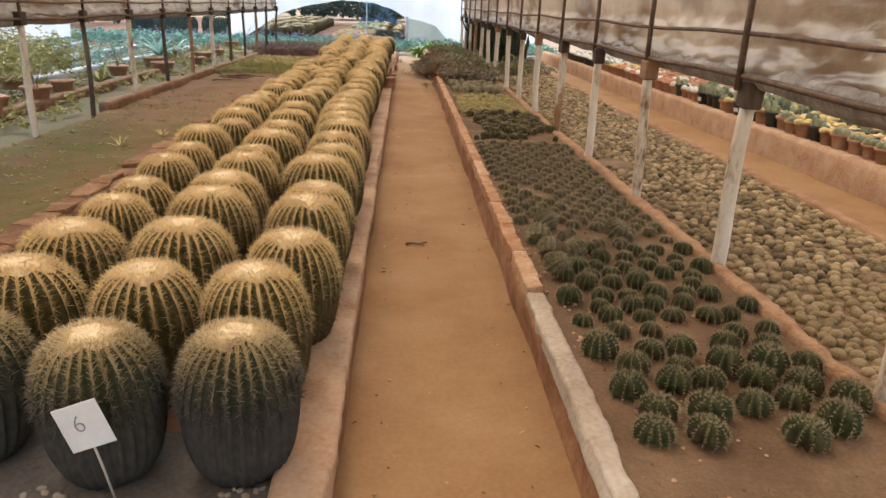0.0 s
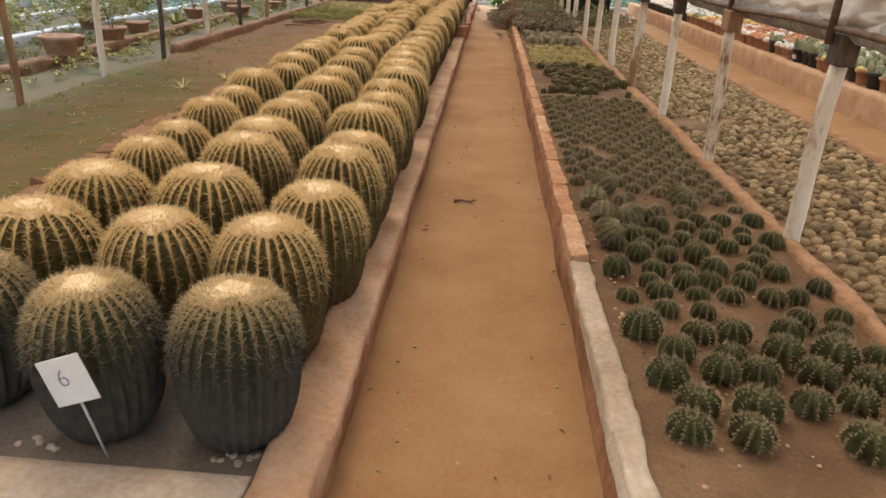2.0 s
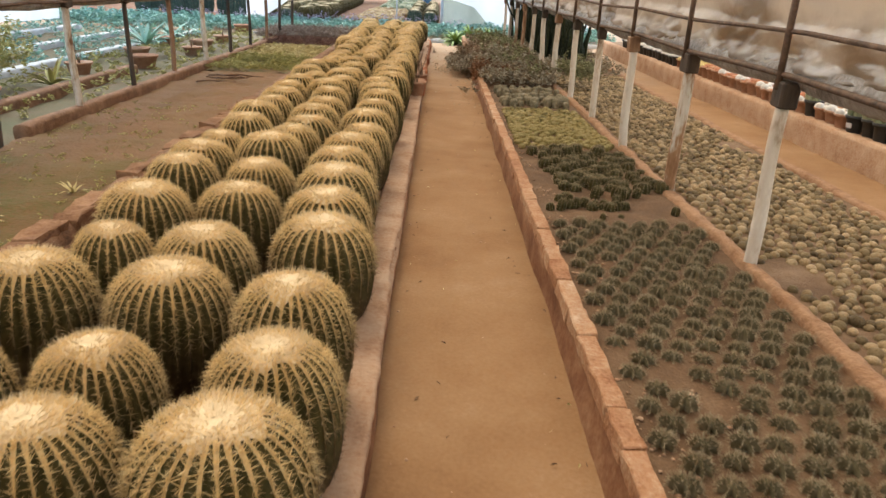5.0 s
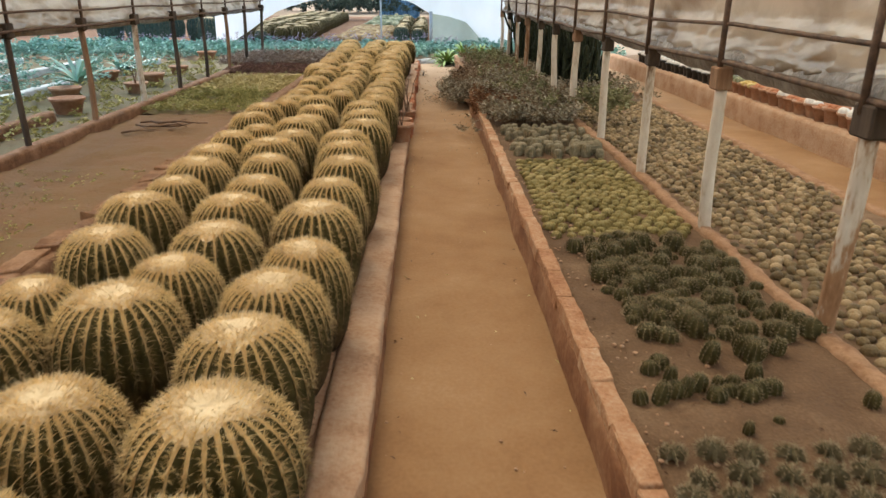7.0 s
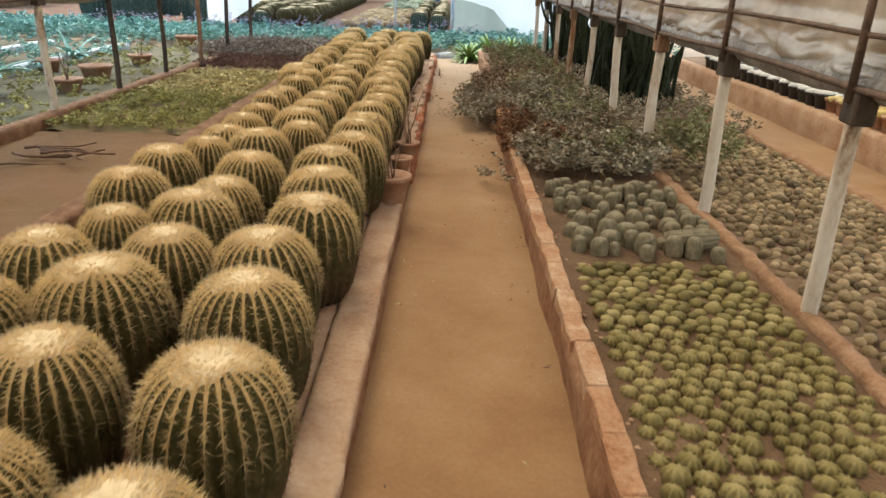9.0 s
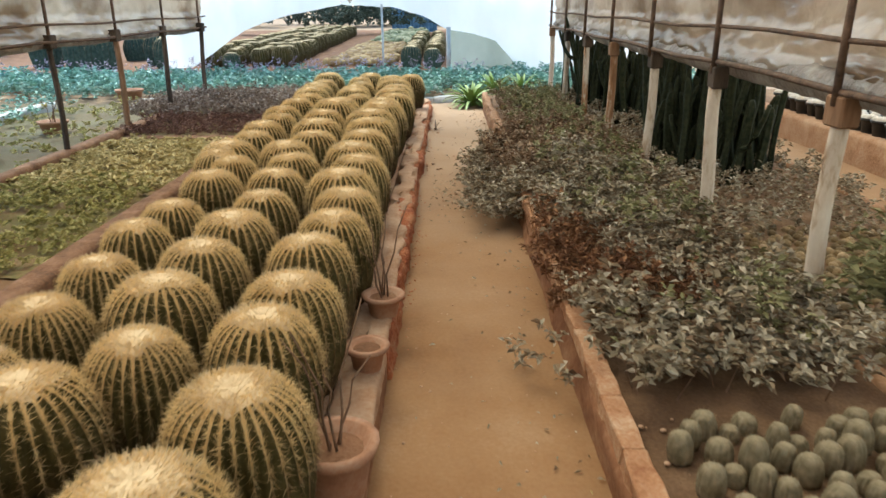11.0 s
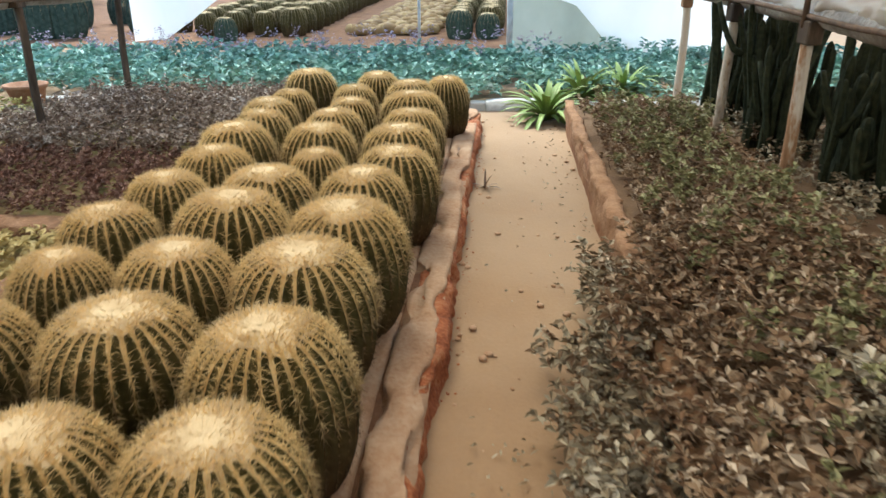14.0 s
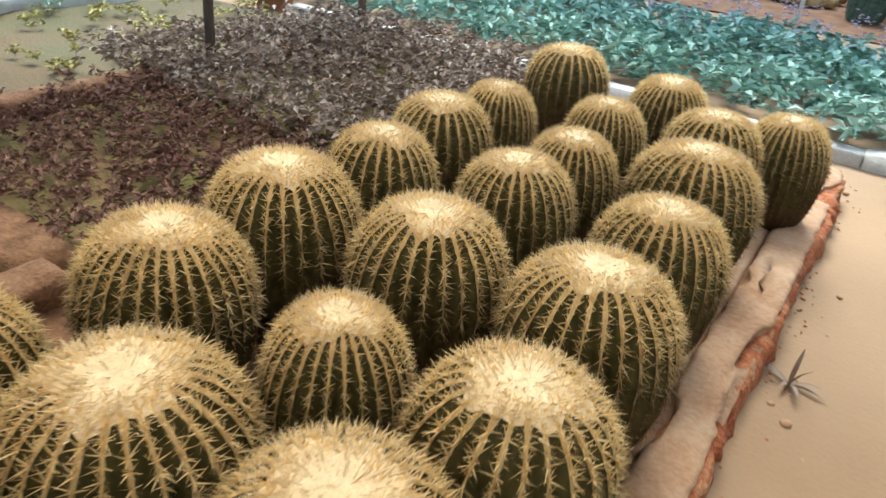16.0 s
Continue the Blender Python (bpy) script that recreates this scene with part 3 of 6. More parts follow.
for y in ys:
    for x in xs:
        inside = -0.5 < x < 0.9 or 2.8 < x < 4.1
        gv.append((x, y, (noise.noise((x * 1.7, y * 1.3, 3)) * 0.012 + noise.noise((x * 7, y * 7, 9)) * 0.006) if inside and 0 < y < 22 else 0))
for j in range(len(ys) - 1):
    for i in range(len(xs) - 1):
        a = j * len(xs) + i
        gf.append((a, a + 1, a + len(xs) + 1, a + len(xs)))
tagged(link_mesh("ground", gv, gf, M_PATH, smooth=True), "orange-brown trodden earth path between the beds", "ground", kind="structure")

soil_bed("barrel_bed_soil", -1.93, -0.33, 1.98, 20.4, 0.10, 0.03, M_REDSOIL, "reddish brown soil under the barrel cacti")
soil_bed("front_soil", -1.93, -0.33, 1.25, 1.98, 0.10, 0.025, M_GREYSOIL, "grey dusty soil in front of the barrel cacti")
soil_bed("small_cactus_bed_soil", 0.60, 1.56, 0.6, 20.3, 0.195, 0.025, M_SANDSOIL, "brown sandy soil of the small cactus bed", step=0.04)
soil_bed("globe_bed_soil", 1.66, 2.84, 0.6, 20.3, 0.175, 0.02, M_SOIL, "brown sandy soil of the globular cactus bed", seed=3)
soil_bed("mossy_bed_soil", -3.45, -2.08, 1.0, 13.3, 0.10, 0.05, M_MOSSBED, "brown soil, mossy at first and bare red further on", seed=5)
soil_bed("weed_bed_soil", -3.45, -2.08, 13.3, 20.6, 0.10, 0.035, M_MOSS, "soil hidden under weeds and low shrubs", seed=7)
soil_bed("side_ground", -10.0, -3.45, 1.0, 20.6, 0.06, 0.05, M_SIDE, "uneven ground with moss beside the posts", step=0.2, seed=8)
soil_bed("pot_bed_soil", 3.98, 8.2, 0.6, 20.3, 0.25, 0.02, M_SOIL, "dry soil under the rows of potted cacti", step=0.15, seed=9)

low_wall("wall_barrel_side_mud", -0.335, -0.192, 0.6, 12.4, -0.05, 0.118, M_MUD, "orange mud core of the low wall", 0.014, seed=1.3)
low_wall("wall_barrel_side_clay", -0.335, -0.176, 12.4, 20.33, -0.05, 0.118, M_REDCLAY, "red clay core where the cement has broken off", 0.026, step=0.03, seed=2.3, chips=0.06, chip_scale=4.0)
low_wall("wall_barrel_side_cap", -0.355, -0.19, 0.6, 12.4, 0.085, 0.142, M_CAP, "worn tan cement cap of the low wall", 0.011, step=0.03, seed=1.3, chips=0.05, chip_scale=1.8)
low_wall("wall_barrel_side_cap_broken", -0.355, -0.200, 12.4, 20.35, 0.085, 0.142, M_CAP, "tan cement cap broken away along its edge", 0.012, step=0.025, seed=3.9, chips=0.25, chip_scale=3.0)
low_wall("kerb_barrel_bed", -0.46, -0.365, 5.0, 20.3, 0.0, 0.118, M_CAP, "narrow strip of old cement beside the barrel cacti", 0.008, seed=5.5)
wall_right = low_wall("wall_small_cactus_side", 0.565, 0.635, 0.6, 20.3, -0.05, 0.20, M_MUD, "low wall of orange mud plaster, chipped", 0.02, seed=4.1, chips=0.06)
low_wall("wall_small_cactus_side_repair", 0.558, 0.642, 0.6, 2.885, 0.15, 0.222, M_OLDCEMENT, "pale cement patch over the wall where bricks are missing", 0.010, step=0.03, seed=14.4, chips=0.03)
low_wall("wall_small_cactus_side_far", 0.555, 0.646, 14.75, 20.3, 0.10, 0.242, M_OLDBRICK, "rounded, eroded top of the low wall", 0.018, step=0.03, seed=24.4, chips=0.09, chip_scale=2.4)
front = low_wall("kerb_front", -1.60, -1.43, -1.95, -0.36, 0.0, 0.135, M_OLDCEMENT, "worn grey cement kerb closing the barrel bed", 0.01, seed=31)
front.rotation_euler = (0, 0, radians(-90))
low_wall("wall_between_beds", 1.545, 1.63, 0.6, 20.3, 0.0, 0.232, M_OLDBRICK, "low dusty mud kerb between two cactus beds", 0.014, step=0.035, seed=6.1)
low_wall("wall_globe_bed_edge", 2.83, 2.93, 0.6, 20.3, -0.05, 0.20, M_OLDBRICK, "low mud kerb beside the second path", 0.012, seed=8.1)
low_wall("wall_pot_bed", 3.84, 4.02, 0.6, 20.3, -0.05, 0.29, M_CAP, "low mud-plastered wall that carries potted cacti", 0.012, step=0.08, seed=9.7, chips=0.03)
wall_left = low_wall("wall_left_bed", -2.09, -1.93, 1.0, 17.2, 0.0, 0.19, M_OLDMUD, "low crumbling mud wall behind the barrel cacti", 0.035, seed=11.2, chips=0.05)
low_wall("wall_left_row", -4.42, -4.27, 2.0, 13.0, 0.0, 0.18, M_OLDMUD, "low earth edging under potted plants", 0.02, seed=13.1)
low_wall("wall_post_line", -3.56, -3.42, 8.6, 20.4, 0.0, 0.20, M_OLDMUD, "low earth edging along the row of posts", 0.02, seed=16.2, chips=0.04)
low_wall("wall_bed_divider", -3.45, -2.1, 17.15, 17.35, 0.0, 0.15, M_OLDMUD, "low earth ridge across the weed bed", 0.02, seed=15.5)
low_wall("kerb_cross_path", -0.15, 0.62, 20.95, 21.12, -0.02, 0.10, M_KERB, "pale concrete kerb across the path's end", 0.008, seed=17)
low_wall("kerb_cross_path_right", 0.72, 6.5, 20.95, 21.10, -0.02, 0.10, M_KERB, "pale concrete kerb past the small cactus beds", 0.008, seed=18)
low_wall("kerb_cross_path_side", -4.8, -0.15, 20.95, 21.10, -0.02, 0.09, M_KERB, "pale concrete kerb behind the barrel bed", 0.008, seed=19)
for k, xx in enumerate((-5.6, -6.9, -8.4)):
    low_wall("wall_side_bed", xx - 0.08, xx + 0.08, 6.0, 20.0, 0.0, 0.17, M_KERB, "pale low block edging of a side bed", 0.015, step=0.2, seed=20 + k)

# ---- greenhouse frame ----
EAVE_R, EAVE_L, EAVE_Z, RISE, END_Y = 1.60, -3.50, 1.55, 0.92, 20.75
RIGHT_Y = [0.65 + 1.327 * i for i in range(16)]
LEFT_Y = [20.4 - 1.345 * i for i in range(15)]


def roof_z(x, x0, x1):
    u = (2 * x - x0 - x1) / (x1 - x0)
    return EAVE_Z + RISE * (1 - abs(u) ** 2.0)


def roof(name, x0, x1, y0, y1, mat, label):
    n, m = 28, int((y1 - y0) / 0.33)
    v, f = [], []
    for j in range(m + 1):
        y = y0 + (y1 - y0) * j / m
        sag = 0.02 * math.sin(j * 2 * math.pi / 4.0)
        for i in range(n + 1):
            x = x0 + (x1 - x0) * i / n
            v.append((x, y, roof_z(x, x0, x1) + 0.03 + sag * 0.5 + 0.012 * noise.noise((x * 3, y * 2, 2))))
    for j in range(m):
        for i in range(n):
            a = j * (n + 1) + i
            f.append((a, a + 1, a + n + 2, a + n + 1))
    return tagged(link_mesh(name, v, f, mat, smooth=True), label, "roof", kind="structure")


roof("ceiling_main", EAVE_L, EAVE_R, -4, 17.9, M_ROOF, "arched roof of weathered amber and white plastic sheet")
# Unseen roof section, clearer only to brighten the tunnel's far end.
roof("ceiling_main_end", EAVE_L, EAVE_R, 17.9, END_Y, M_ROOFCLEARER, "arched roof of clearer plastic sheet, unseen, added to brighten the far end")
roof("ceiling_side_right", EAVE_R + 0.02, 6.7, -4, END_Y, M_ROOF, "arched plastic roof of the neighbouring tunnel")
roof("ceiling_side_left", -8.6, EAVE_L - 0.02, -4, 19.4, M_ROOFSIDE, "milky plastic roof of the neighbouring tunnel")


def roof_hoop(x0, x1, y):
    pts = [(x0 + (x1 - x0) * i / 20, y, roof_z(x0 + (x1 - x0) * i / 20, x0, x1)) for i in range(21)]
    v, f = tube(pts, 0.016, 6)
    return tagged(link_mesh("roof_hoop", v, f, M_RUST, smooth=True), "rusty steel hoop under the plastic roof", "roof hoop", "roof hoops")


for y in RIGHT_Y:
    roof_hoop(EAVE_L, EAVE_R, y)
for y in RIGHT_Y[::2]:
    roof_hoop(EAVE_R + 0.04, 6.7, y + 0.05)


def post_body(r0, r1, h, seed, seg=9):
    rnd = random.Random(seed)
    v, f = [], []
    for j in range(9):
        t = j / 8
        cx, cy = 0.008 * math.sin(t * 5 + seed), 0.008 * math.sin(t * 4 + 2 * seed)
        for i in range(seg):
            a = 2 * math.pi * i / seg
            r = (r0 + (r1 - r0) * t) * (1 + 0.09 * math.sin(2 * a + seed) + rnd.uniform(-0.04, 0.04))
            v.append((cx + r * math.cos(a), cy + r * math.sin(a), h * t))
    for j in range(8):
        for i in range(seg):
            k = (i + 1) % seg
            f.append((j * seg + i, j * seg + k, (j + 1) * seg + k, (j + 1) * seg + i))
    f.append(tuple(range(8 * seg, 9 * seg)))
    return v, f


def eave_post(x, y, z0, top, r, mat, label, seed, block_mat):
    rnd = random.Random(seed)
    e = tagged(new("eave_post"), label, "post", "posts under the eaves")
    e.location = (x, y, z0)
    e.rotation_euler = (rnd.uniform(-0.02, 0.02), rnd.uniform(-0.015, 0.03), rnd.uniform(0, 6))
    v, f = post_body(r, r * 0.92, top - z0, seed)
    link_mesh("shaft", v, f, mat, e, True)
    b = bmesh.new()
    bmesh.ops.create_cube(b, size=1)
    bmesh.ops.scale(b, vec=(0.085, 0.12, 0.12), verts=b.verts)
    bmesh.ops.bevel(b, geom=b.edges[:], offset=0.008, segments=1, affect='EDGES')
    bl = part("block", b, block_mat, e, "rough wooden block on top")
    bl.location = (0, 0, top - z0 + 0.04)
    bl.rotation_euler = (0, 0, -e.rotation_euler[2] + rnd.uniform(-0.1, 0.1))
    return e


for i, y in enumerate(RIGHT_Y):
    mat, lab = (M_WHITEPOST, "limewashed wooden post, flaking, on the kerb")
    if i in (5, 12, 13):
        mat, lab = M_FLAKEDPOST, "bare brown wooden post with flaking whitewash"
    eave_post(EAVE_R - 0.005, y, 0.2, 1.02, 0.037, mat, lab, i, M_DARKPOST if i % 3 else M_BROWNPOST)
for i, y in enumerate(LEFT_Y):
    pale = i in (5, 10, 8)
    eave_post(EAVE_L, y, 0.05, 1.12, 0.030 if not pale else 0.034, M_WHITEPOST if pale else (M_BROWNPOST if i in (2, 6, 11) else M_DARKPOST),
              "limewashed wooden post, flaking, in the bed" if pale else "thin dark wooden post standing in the bed", 40 + i, M_DARKPOST)


def eave_frame(name, x, ys, z_low, z_mid, z_top):
    """Pipes along the eaves with uprights at the posts."""
    e = tagged(new(name), "rusty pipe frame along the eaves", "eaves frame")
    y0, y1 = ys[0] - 0.3, ys[-1] + 0.25
    for nm, z, r in (("lower_pipe", z_low, 0.015), ("middle_pipe", z_mid, 0.012), ("top_pipe", z_top, 0.014)):
        pts = [(x, y0 + (y1 - y0) * k / 30, z + 0.01 * math.sin(k * 1.7)) for k in range(31)]
        v, f = tube(pts, r, 6)
        link_mesh(nm, v, f, M_RUST, e, True)
    for y in ys:
        v, f = tube([(x - 0.012, y, z_low - 0.06), (x - 0.012, y, (z_low + z_top) / 2), (x - 0.01, y, z_top + 0.01)], 0.016, 6)
        link_mesh("upright", v, f, M_RUST, e, True)
    return e


eave_frame("eaves_frame", EAVE_R - 0.03, RIGHT_Y, 1.14, 1.33, 1.54)
eave_frame("eaves_frame", EAVE_L + 0.03, LEFT_Y[::-1], 1.15, 1.30, 1.54)


def rolled_sheet(name, x, side, y0, y1, mat, seed, label):
    """Side sheet: hangs from the top pipe behind the frame and ends in a bulging roll."""
    prof = [(0.02, 1.615), (0.045, 1.53), (0.05, 1.44), (0.06, 1.38), (0.04, 1.33), (0.045, 1.29), (0.05, 1.25), (0.03, 1.21), (0.025, 1.17), (0.05, 1.13), (0.09, 1.125),
            (0.12, 1.15), (0.125, 1.19), (0.11, 1.23), (0.09, 1.27), (0.085, 1.34), (0.08, 1.44), (0.06, 1.60)]
    prof = [(p[0] + (q[0] - p[0]) * t / 2, p[1] + (q[1] - p[1]) * t / 2) for p, q in zip(prof, prof[1:]) for t in (0, 1)] + [prof[-1]]
    n, k = int((y1 - y0) / 0.05), len(prof)
    v, f = [], []
    for j in range(n + 1):
        y = y0 + (y1 - y0) * j / n
        for i, (u, z) in enumerate(prof):
            w = min(1.0, max(0.0, (1.5 - z) / 0.25))
            fold = 0.032 * w * noise.noise((y * 2.2 + seed, z * 4, 1)) + 0.055 * w * abs(noise.noise((y * 4 + 11 * z, z * 12 - y * 2 + seed, 3))) + 0.035 * min(1.0, w + 0.3) * abs(noise.noise((y * 9 - 14 * z, z * 20 + y * 3 + seed, 8))) + 0.010 * noise.noise((y * 16, z * 30 + seed, 5))
            drop = 0.03 * w * noise.noise((y * 0.8, seed, 1.5))
            v.append((x + side * (u + fold), y, z + drop + 0.02 * w * noise.noise((y * 4, z * 6, seed))))
    for j in range(n):
        for i in range(k - 1):
            a = j * k + i
            f.append((a, a + 1, a + k + 1, a + k) if side > 0 else (a, a + k, a + k + 1, a + 1))
    return tagged(link_mesh(name, v, f, mat, smooth=True), label, "plastic sheet")


def sheet_roll(x, y0, y1, r, seed):
    """The rolled-up lower end of a side sheet, lumpy and sagging between the posts."""
    n, seg = int((y1 - y0) / 0.06), 14
    v, f = [], []
    for j in range(n + 1):
        y = y0 + (y1 - y0) * j / n
        sag = -0.018 * abs(math.sin(math.pi * (y - 0.65) / 1.327))
        for i in range(seg):
            a = 2 * math.pi * i / seg
            rr = r * (1 + 0.22 * noise.noise((y * 2 + seed, math.cos(a) * 1.5, math.sin(a) * 1.5)) + 0.12 * noise.noise((y * 9, math.cos(a) * 4 + seed, math.sin(a) * 4)))
            v.append((x + rr * math.cos(a), y, 1.15 + sag + rr * math.sin(a)))
    for j in range(n):
        for i in range(seg):
            k = (i + 1) % seg
            f.append((j * seg + i, (j + 1) * seg + i, (j + 1) * seg + k, j * seg + k))
    f.append(tuple(range(seg))); f.append(tuple(reversed(range(n * seg, n * seg + seg))))
    return tagged(link_mesh("sheet_roll", v, f, M_ROLL, smooth=True), "grey-brown rolled plastic under the eaves", "plastic roll")


sheet_roll(EAVE_R + 0.075, -1, 20.7, 0.072, 3.0)
sheet_roll(EAVE_L - 0.065, -1, 20.7, 0.048, 6.0)
rolled_sheet("rolled_side_sheet", EAVE_R - 0.03, 1, -1, 20.7, M_TARP, 2.0, "dusty crumpled plastic side sheet rolled up at the eaves")
rolled_sheet("rolled_side_sheet", EAVE_L + 0.03, -1, -1, 20.7, M_TARP, 7.0, "dusty crumpled plastic side sheet rolled up at the eaves")


# ---- golden barrel cacti ----
def barrel_z(H, s):
    """Height on the barrel for the sine of the latitude: a flat shoulder above, a rounder foot below."""
    return H * (0.55 + 0.45 * s ** 1.12) if s > 0 else H * (0.55 + 0.60 * s)


def barrel_cactus(ribs, seed, skin, areoles=22, tuft_count=700, R=0.205, H=0.47, foot=-40, thorns=None):
    rnd = random.Random(seed)
    e = new("barrel_cactus")
    prof = []
    path = []
    for k in range(21):
        th = radians(-62 + 152 * k / 20)
        c, s = max(0.0, math.cos(th)), math.sin(th)
        path.append((R * c ** 0.58, barrel_z(H, s), th))
    for r, z, th in path[:-1]:
        prof.append((r, z, (1.0 if th > 0.1 else max(0.35, 1 + (th - 0.1) * 0.9)) if th < 1.0 else max(0.15, 1 - (th - 1.0) * 1.8)))
    v, f = lathe(prof, ribs * 4, ribs, 0.21, 0.75)
    link_mesh("body", v, f, skin, e, True)
    # thorns sit in clusters along the crest of every rib
    items = []
    for i in range(ribs):
        a = 2 * math.pi * i / ribs
        ca, sa = math.cos(a), math.sin(a)
        lowest = foot + rnd.uniform(-9, 9)
        for k in range(areoles):
            th = radians(lowest + (82 - lowest) * (k + rnd.uniform(-0.2, 0.2)) / (areoles - 1))
            c, s = max(0.02, math.cos(th)), math.sin(th)
            r, z = R * c ** 0.58, barrel_z(H, s)
            n = Vector((ca * c, sa * c, s * 0.9 + 0.1)).normalized()
            base = Vector((r * ca, r * sa, z))
            tang = Vector((-sa, ca, 0))
            upv = n.cross(tang)
            low = th < 0.0
            m = 4 if th < -0.25 else 6 if low else 8 if th < 0.45 else 10
            for q in range(m):
                b = 2 * math.pi * (q + rnd.random()) / m
                ln = rnd.uniform(0.020, 0.043) * (0.5 if low else 1) * (0.8 if th > 1.2 else 1)
                tip = base + (n * rnd.uniform(0.35, 1.15) + (tang * math.cos(b) * (0.75 if th < 0.45 else 0.62) + upv * math.sin(b) * 0.8)).normalized() * ln - Vector((0, 0, 0.12 * ln))
                items.append((base, tip, 0.0010 if low else 0.0019))
    v, f = blades(items, rnd)
    # pale felt along the crest of the ribs
    strips = []
    for i in range(ribs):
        a = 2 * math.pi * i / ribs
        sv, sf = [], []
        start = max(-8, foot + 12) + rnd.uniform(-10, 10)
        for k in range(15):
            th = radians(start + (83 - start) * k / 14)
            c, s = max(0.02, math.cos(th)), math.sin(th)
            r, z = R * c ** 0.58 + 0.0035, barrel_z(H, s) + 0.002 * s
            w = (0.0006 + 0.0052 * max(0.0, s + 0.05) ** 2.2) * rnd.uniform(0.6, 1.4)
            for q in (-1, 0, 1):
                sv.append((r * math.cos(a) - q * w * math.sin(a) - abs(q) * 0.004 * math.cos(a), r * math.sin(a) + q * w * math.cos(a) - abs(q) * 0.004 * math.sin(a), z))
        for k in range(14):
            j = 3 * k
            sf += [(j, j + 1, j + 4, j + 3), (j + 1, j + 2, j + 5, j + 4)]
        strips.append((sv, sf))
    v, f = joined([(v, f)] + strips)
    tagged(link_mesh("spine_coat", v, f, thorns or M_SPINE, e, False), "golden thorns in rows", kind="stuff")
    # woolly crown with a shallow dimple and a fringe of short thorns
    seg, cv, cf = 26, [], []
    for k in range(8):
        t = k / 7
        for i in range(seg):
            a = 2 * math.pi * i / seg
            r = R * 0.52 * (1 - t) * (1 + 0.10 * math.sin(3 * a + seed) + 0.10 * math.cos(5 * a) + rnd.uniform(-0.16, 0.16))
            z = barrel_z(H, math.sqrt(max(0.0, 1 - (min(0.98, r / R)) ** (2 / 0.58)))) + 0.002 + 0.006 * min(1, 2 * t) - 0.005 * max(0, t - 0.6) / 0.4 + rnd.uniform(-0.002, 0.002)
            cv.append((r * math.cos(a), r * math.sin(a), z))
    for k in range(7):
        for i in range(seg):
            j = (i + 1) % seg
            cf.append((k * seg + i, k * seg + j, (k + 1) * seg + j, (k + 1) * seg + i))
    tuft = []
    for _ in range(tuft_count):
        a, q = rnd.uniform(0, 6.283), (0.06 + 0.56 * math.sqrt(rnd.random())) * R
        base = Vector((q * math.cos(a), q * math.sin(a), barrel_z(H, math.sqrt(1 - (q / R) ** (2 / 0.58))) + 0.006))
        d = Vector((math.cos(a) * 1.1 + rnd.uniform(-0.5, 0.5), math.sin(a) * 1.1 + rnd.uniform(-0.5, 0.5), 0.9)).normalized()
        tuft.append((base, base + d * rnd.uniform(0.010, 0.032), 0.0015))
    v, f = joined([(cv, cf), blades(tuft, rnd)])
    link_mesh("woolly_crown", v, f, M_WOOL, e, True, "pale cream woolly crown")
    return e


BARRELS = [barrel_cactus(27, 1, M_BARREL), barrel_cactus(30, 2, M_BARREL), barrel_cactus(25, 3, M_BARREL), barrel_cactus(31, 4, M_BARREL), barrel_cactus(28, 5, M_BARREL)]
FAR_BARREL = barrel_cactus(22, 9, M_BARREL, 9, 120, thorns=M_SPINE_FAR)
BLUE_BARREL = barrel_cactus(20, 10, M_BLUEBARREL, 5, 40, thorns=M_SPINE_FAR)
tagged(BLUE_BARREL, "large blue-green barrel cactus behind the torn curtain", "barrel cactus", "blue-green barrel cacti")
tagged(FAR_BARREL, "large barrel cactus in the beds of the next tunnel", "barrel cactus", "barrel cacti of the next tunnel")
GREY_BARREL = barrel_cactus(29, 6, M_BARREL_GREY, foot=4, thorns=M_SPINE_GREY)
for b in BARRELS:
    tagged(b, "round golden barrel cactus with dense golden spines", "barrel cactus", "rows of barrel cacti")
tagged(GREY_BARREL, "tall barrel cactus, grey and dusty below its golden spines", "barrel cactus", "rows of barrel cacti")

# per row: distance along the row, offset across, diameter, and the height of the crown where it is not the usual one
ROW_NEAR = [(1.79, 0.45, 0.37), (2.20, 0.47, 0.37), (2.62, 0.43, 0.38), (3.07, 0.43, 0.38), (3.41, 0.43, 0.38), (3.96, 0.47, 0.44), (4.30, 0.42, 0.39), (4.69, 0.45, 0.40), (5.38, 0.46, 0.44), (5.78, 0.49, 0.43), (6.24, 0.53, 0.45), (6.64, 0.54, 0.42), (7.01, 0.53, 0.40), (7.37, 0.49, 0.37), (7.90, 0.52, 0.43), (8.27, 0.49, 0.37), (8.77, 0.49, 0.40), (9.28, 0.53, 0.41), (9.71, 0.57, 0.41), (10.13, 0.50, 0.42), (10.57, 0.51, 0.42), (10.97, 0.57, 0.41), (11.36, 0.47, 0.39), (11.75, 0.51, 0.37), (12.12, 0.50, 0.39), (12.54, 0.50, 0.38), (12.92, 0.46, 0.37), (13.30, 0.48, 0.38)]
ROW_NEAR_2 = [(13.69, 0.53, 0.43, 0.59), (14.13, 0.51, 0.40, 0.58), (14.57, 0.58, 0.42, 0.58), (15.06, 0.56, 0.42, 0.58), (15.43, 0.54, 0.45, 0.61), (15.93, 0.60, 0.49, 0.61), (16.32, 0.55, 0.48, 0.62), (16.84, 0.57, 0.43, 0.59), (17.20, 0.50, 0.43, 0.59), (17.68, 0.53, 0.45, 0.59), (18.14, 0.53, 0.41, 0.58), (18.68, 0.59, 0.47, 0.59), (19.19, 0.66, 0.41, 0.58), (19.45, 0.41, 0.36, 0.57)]
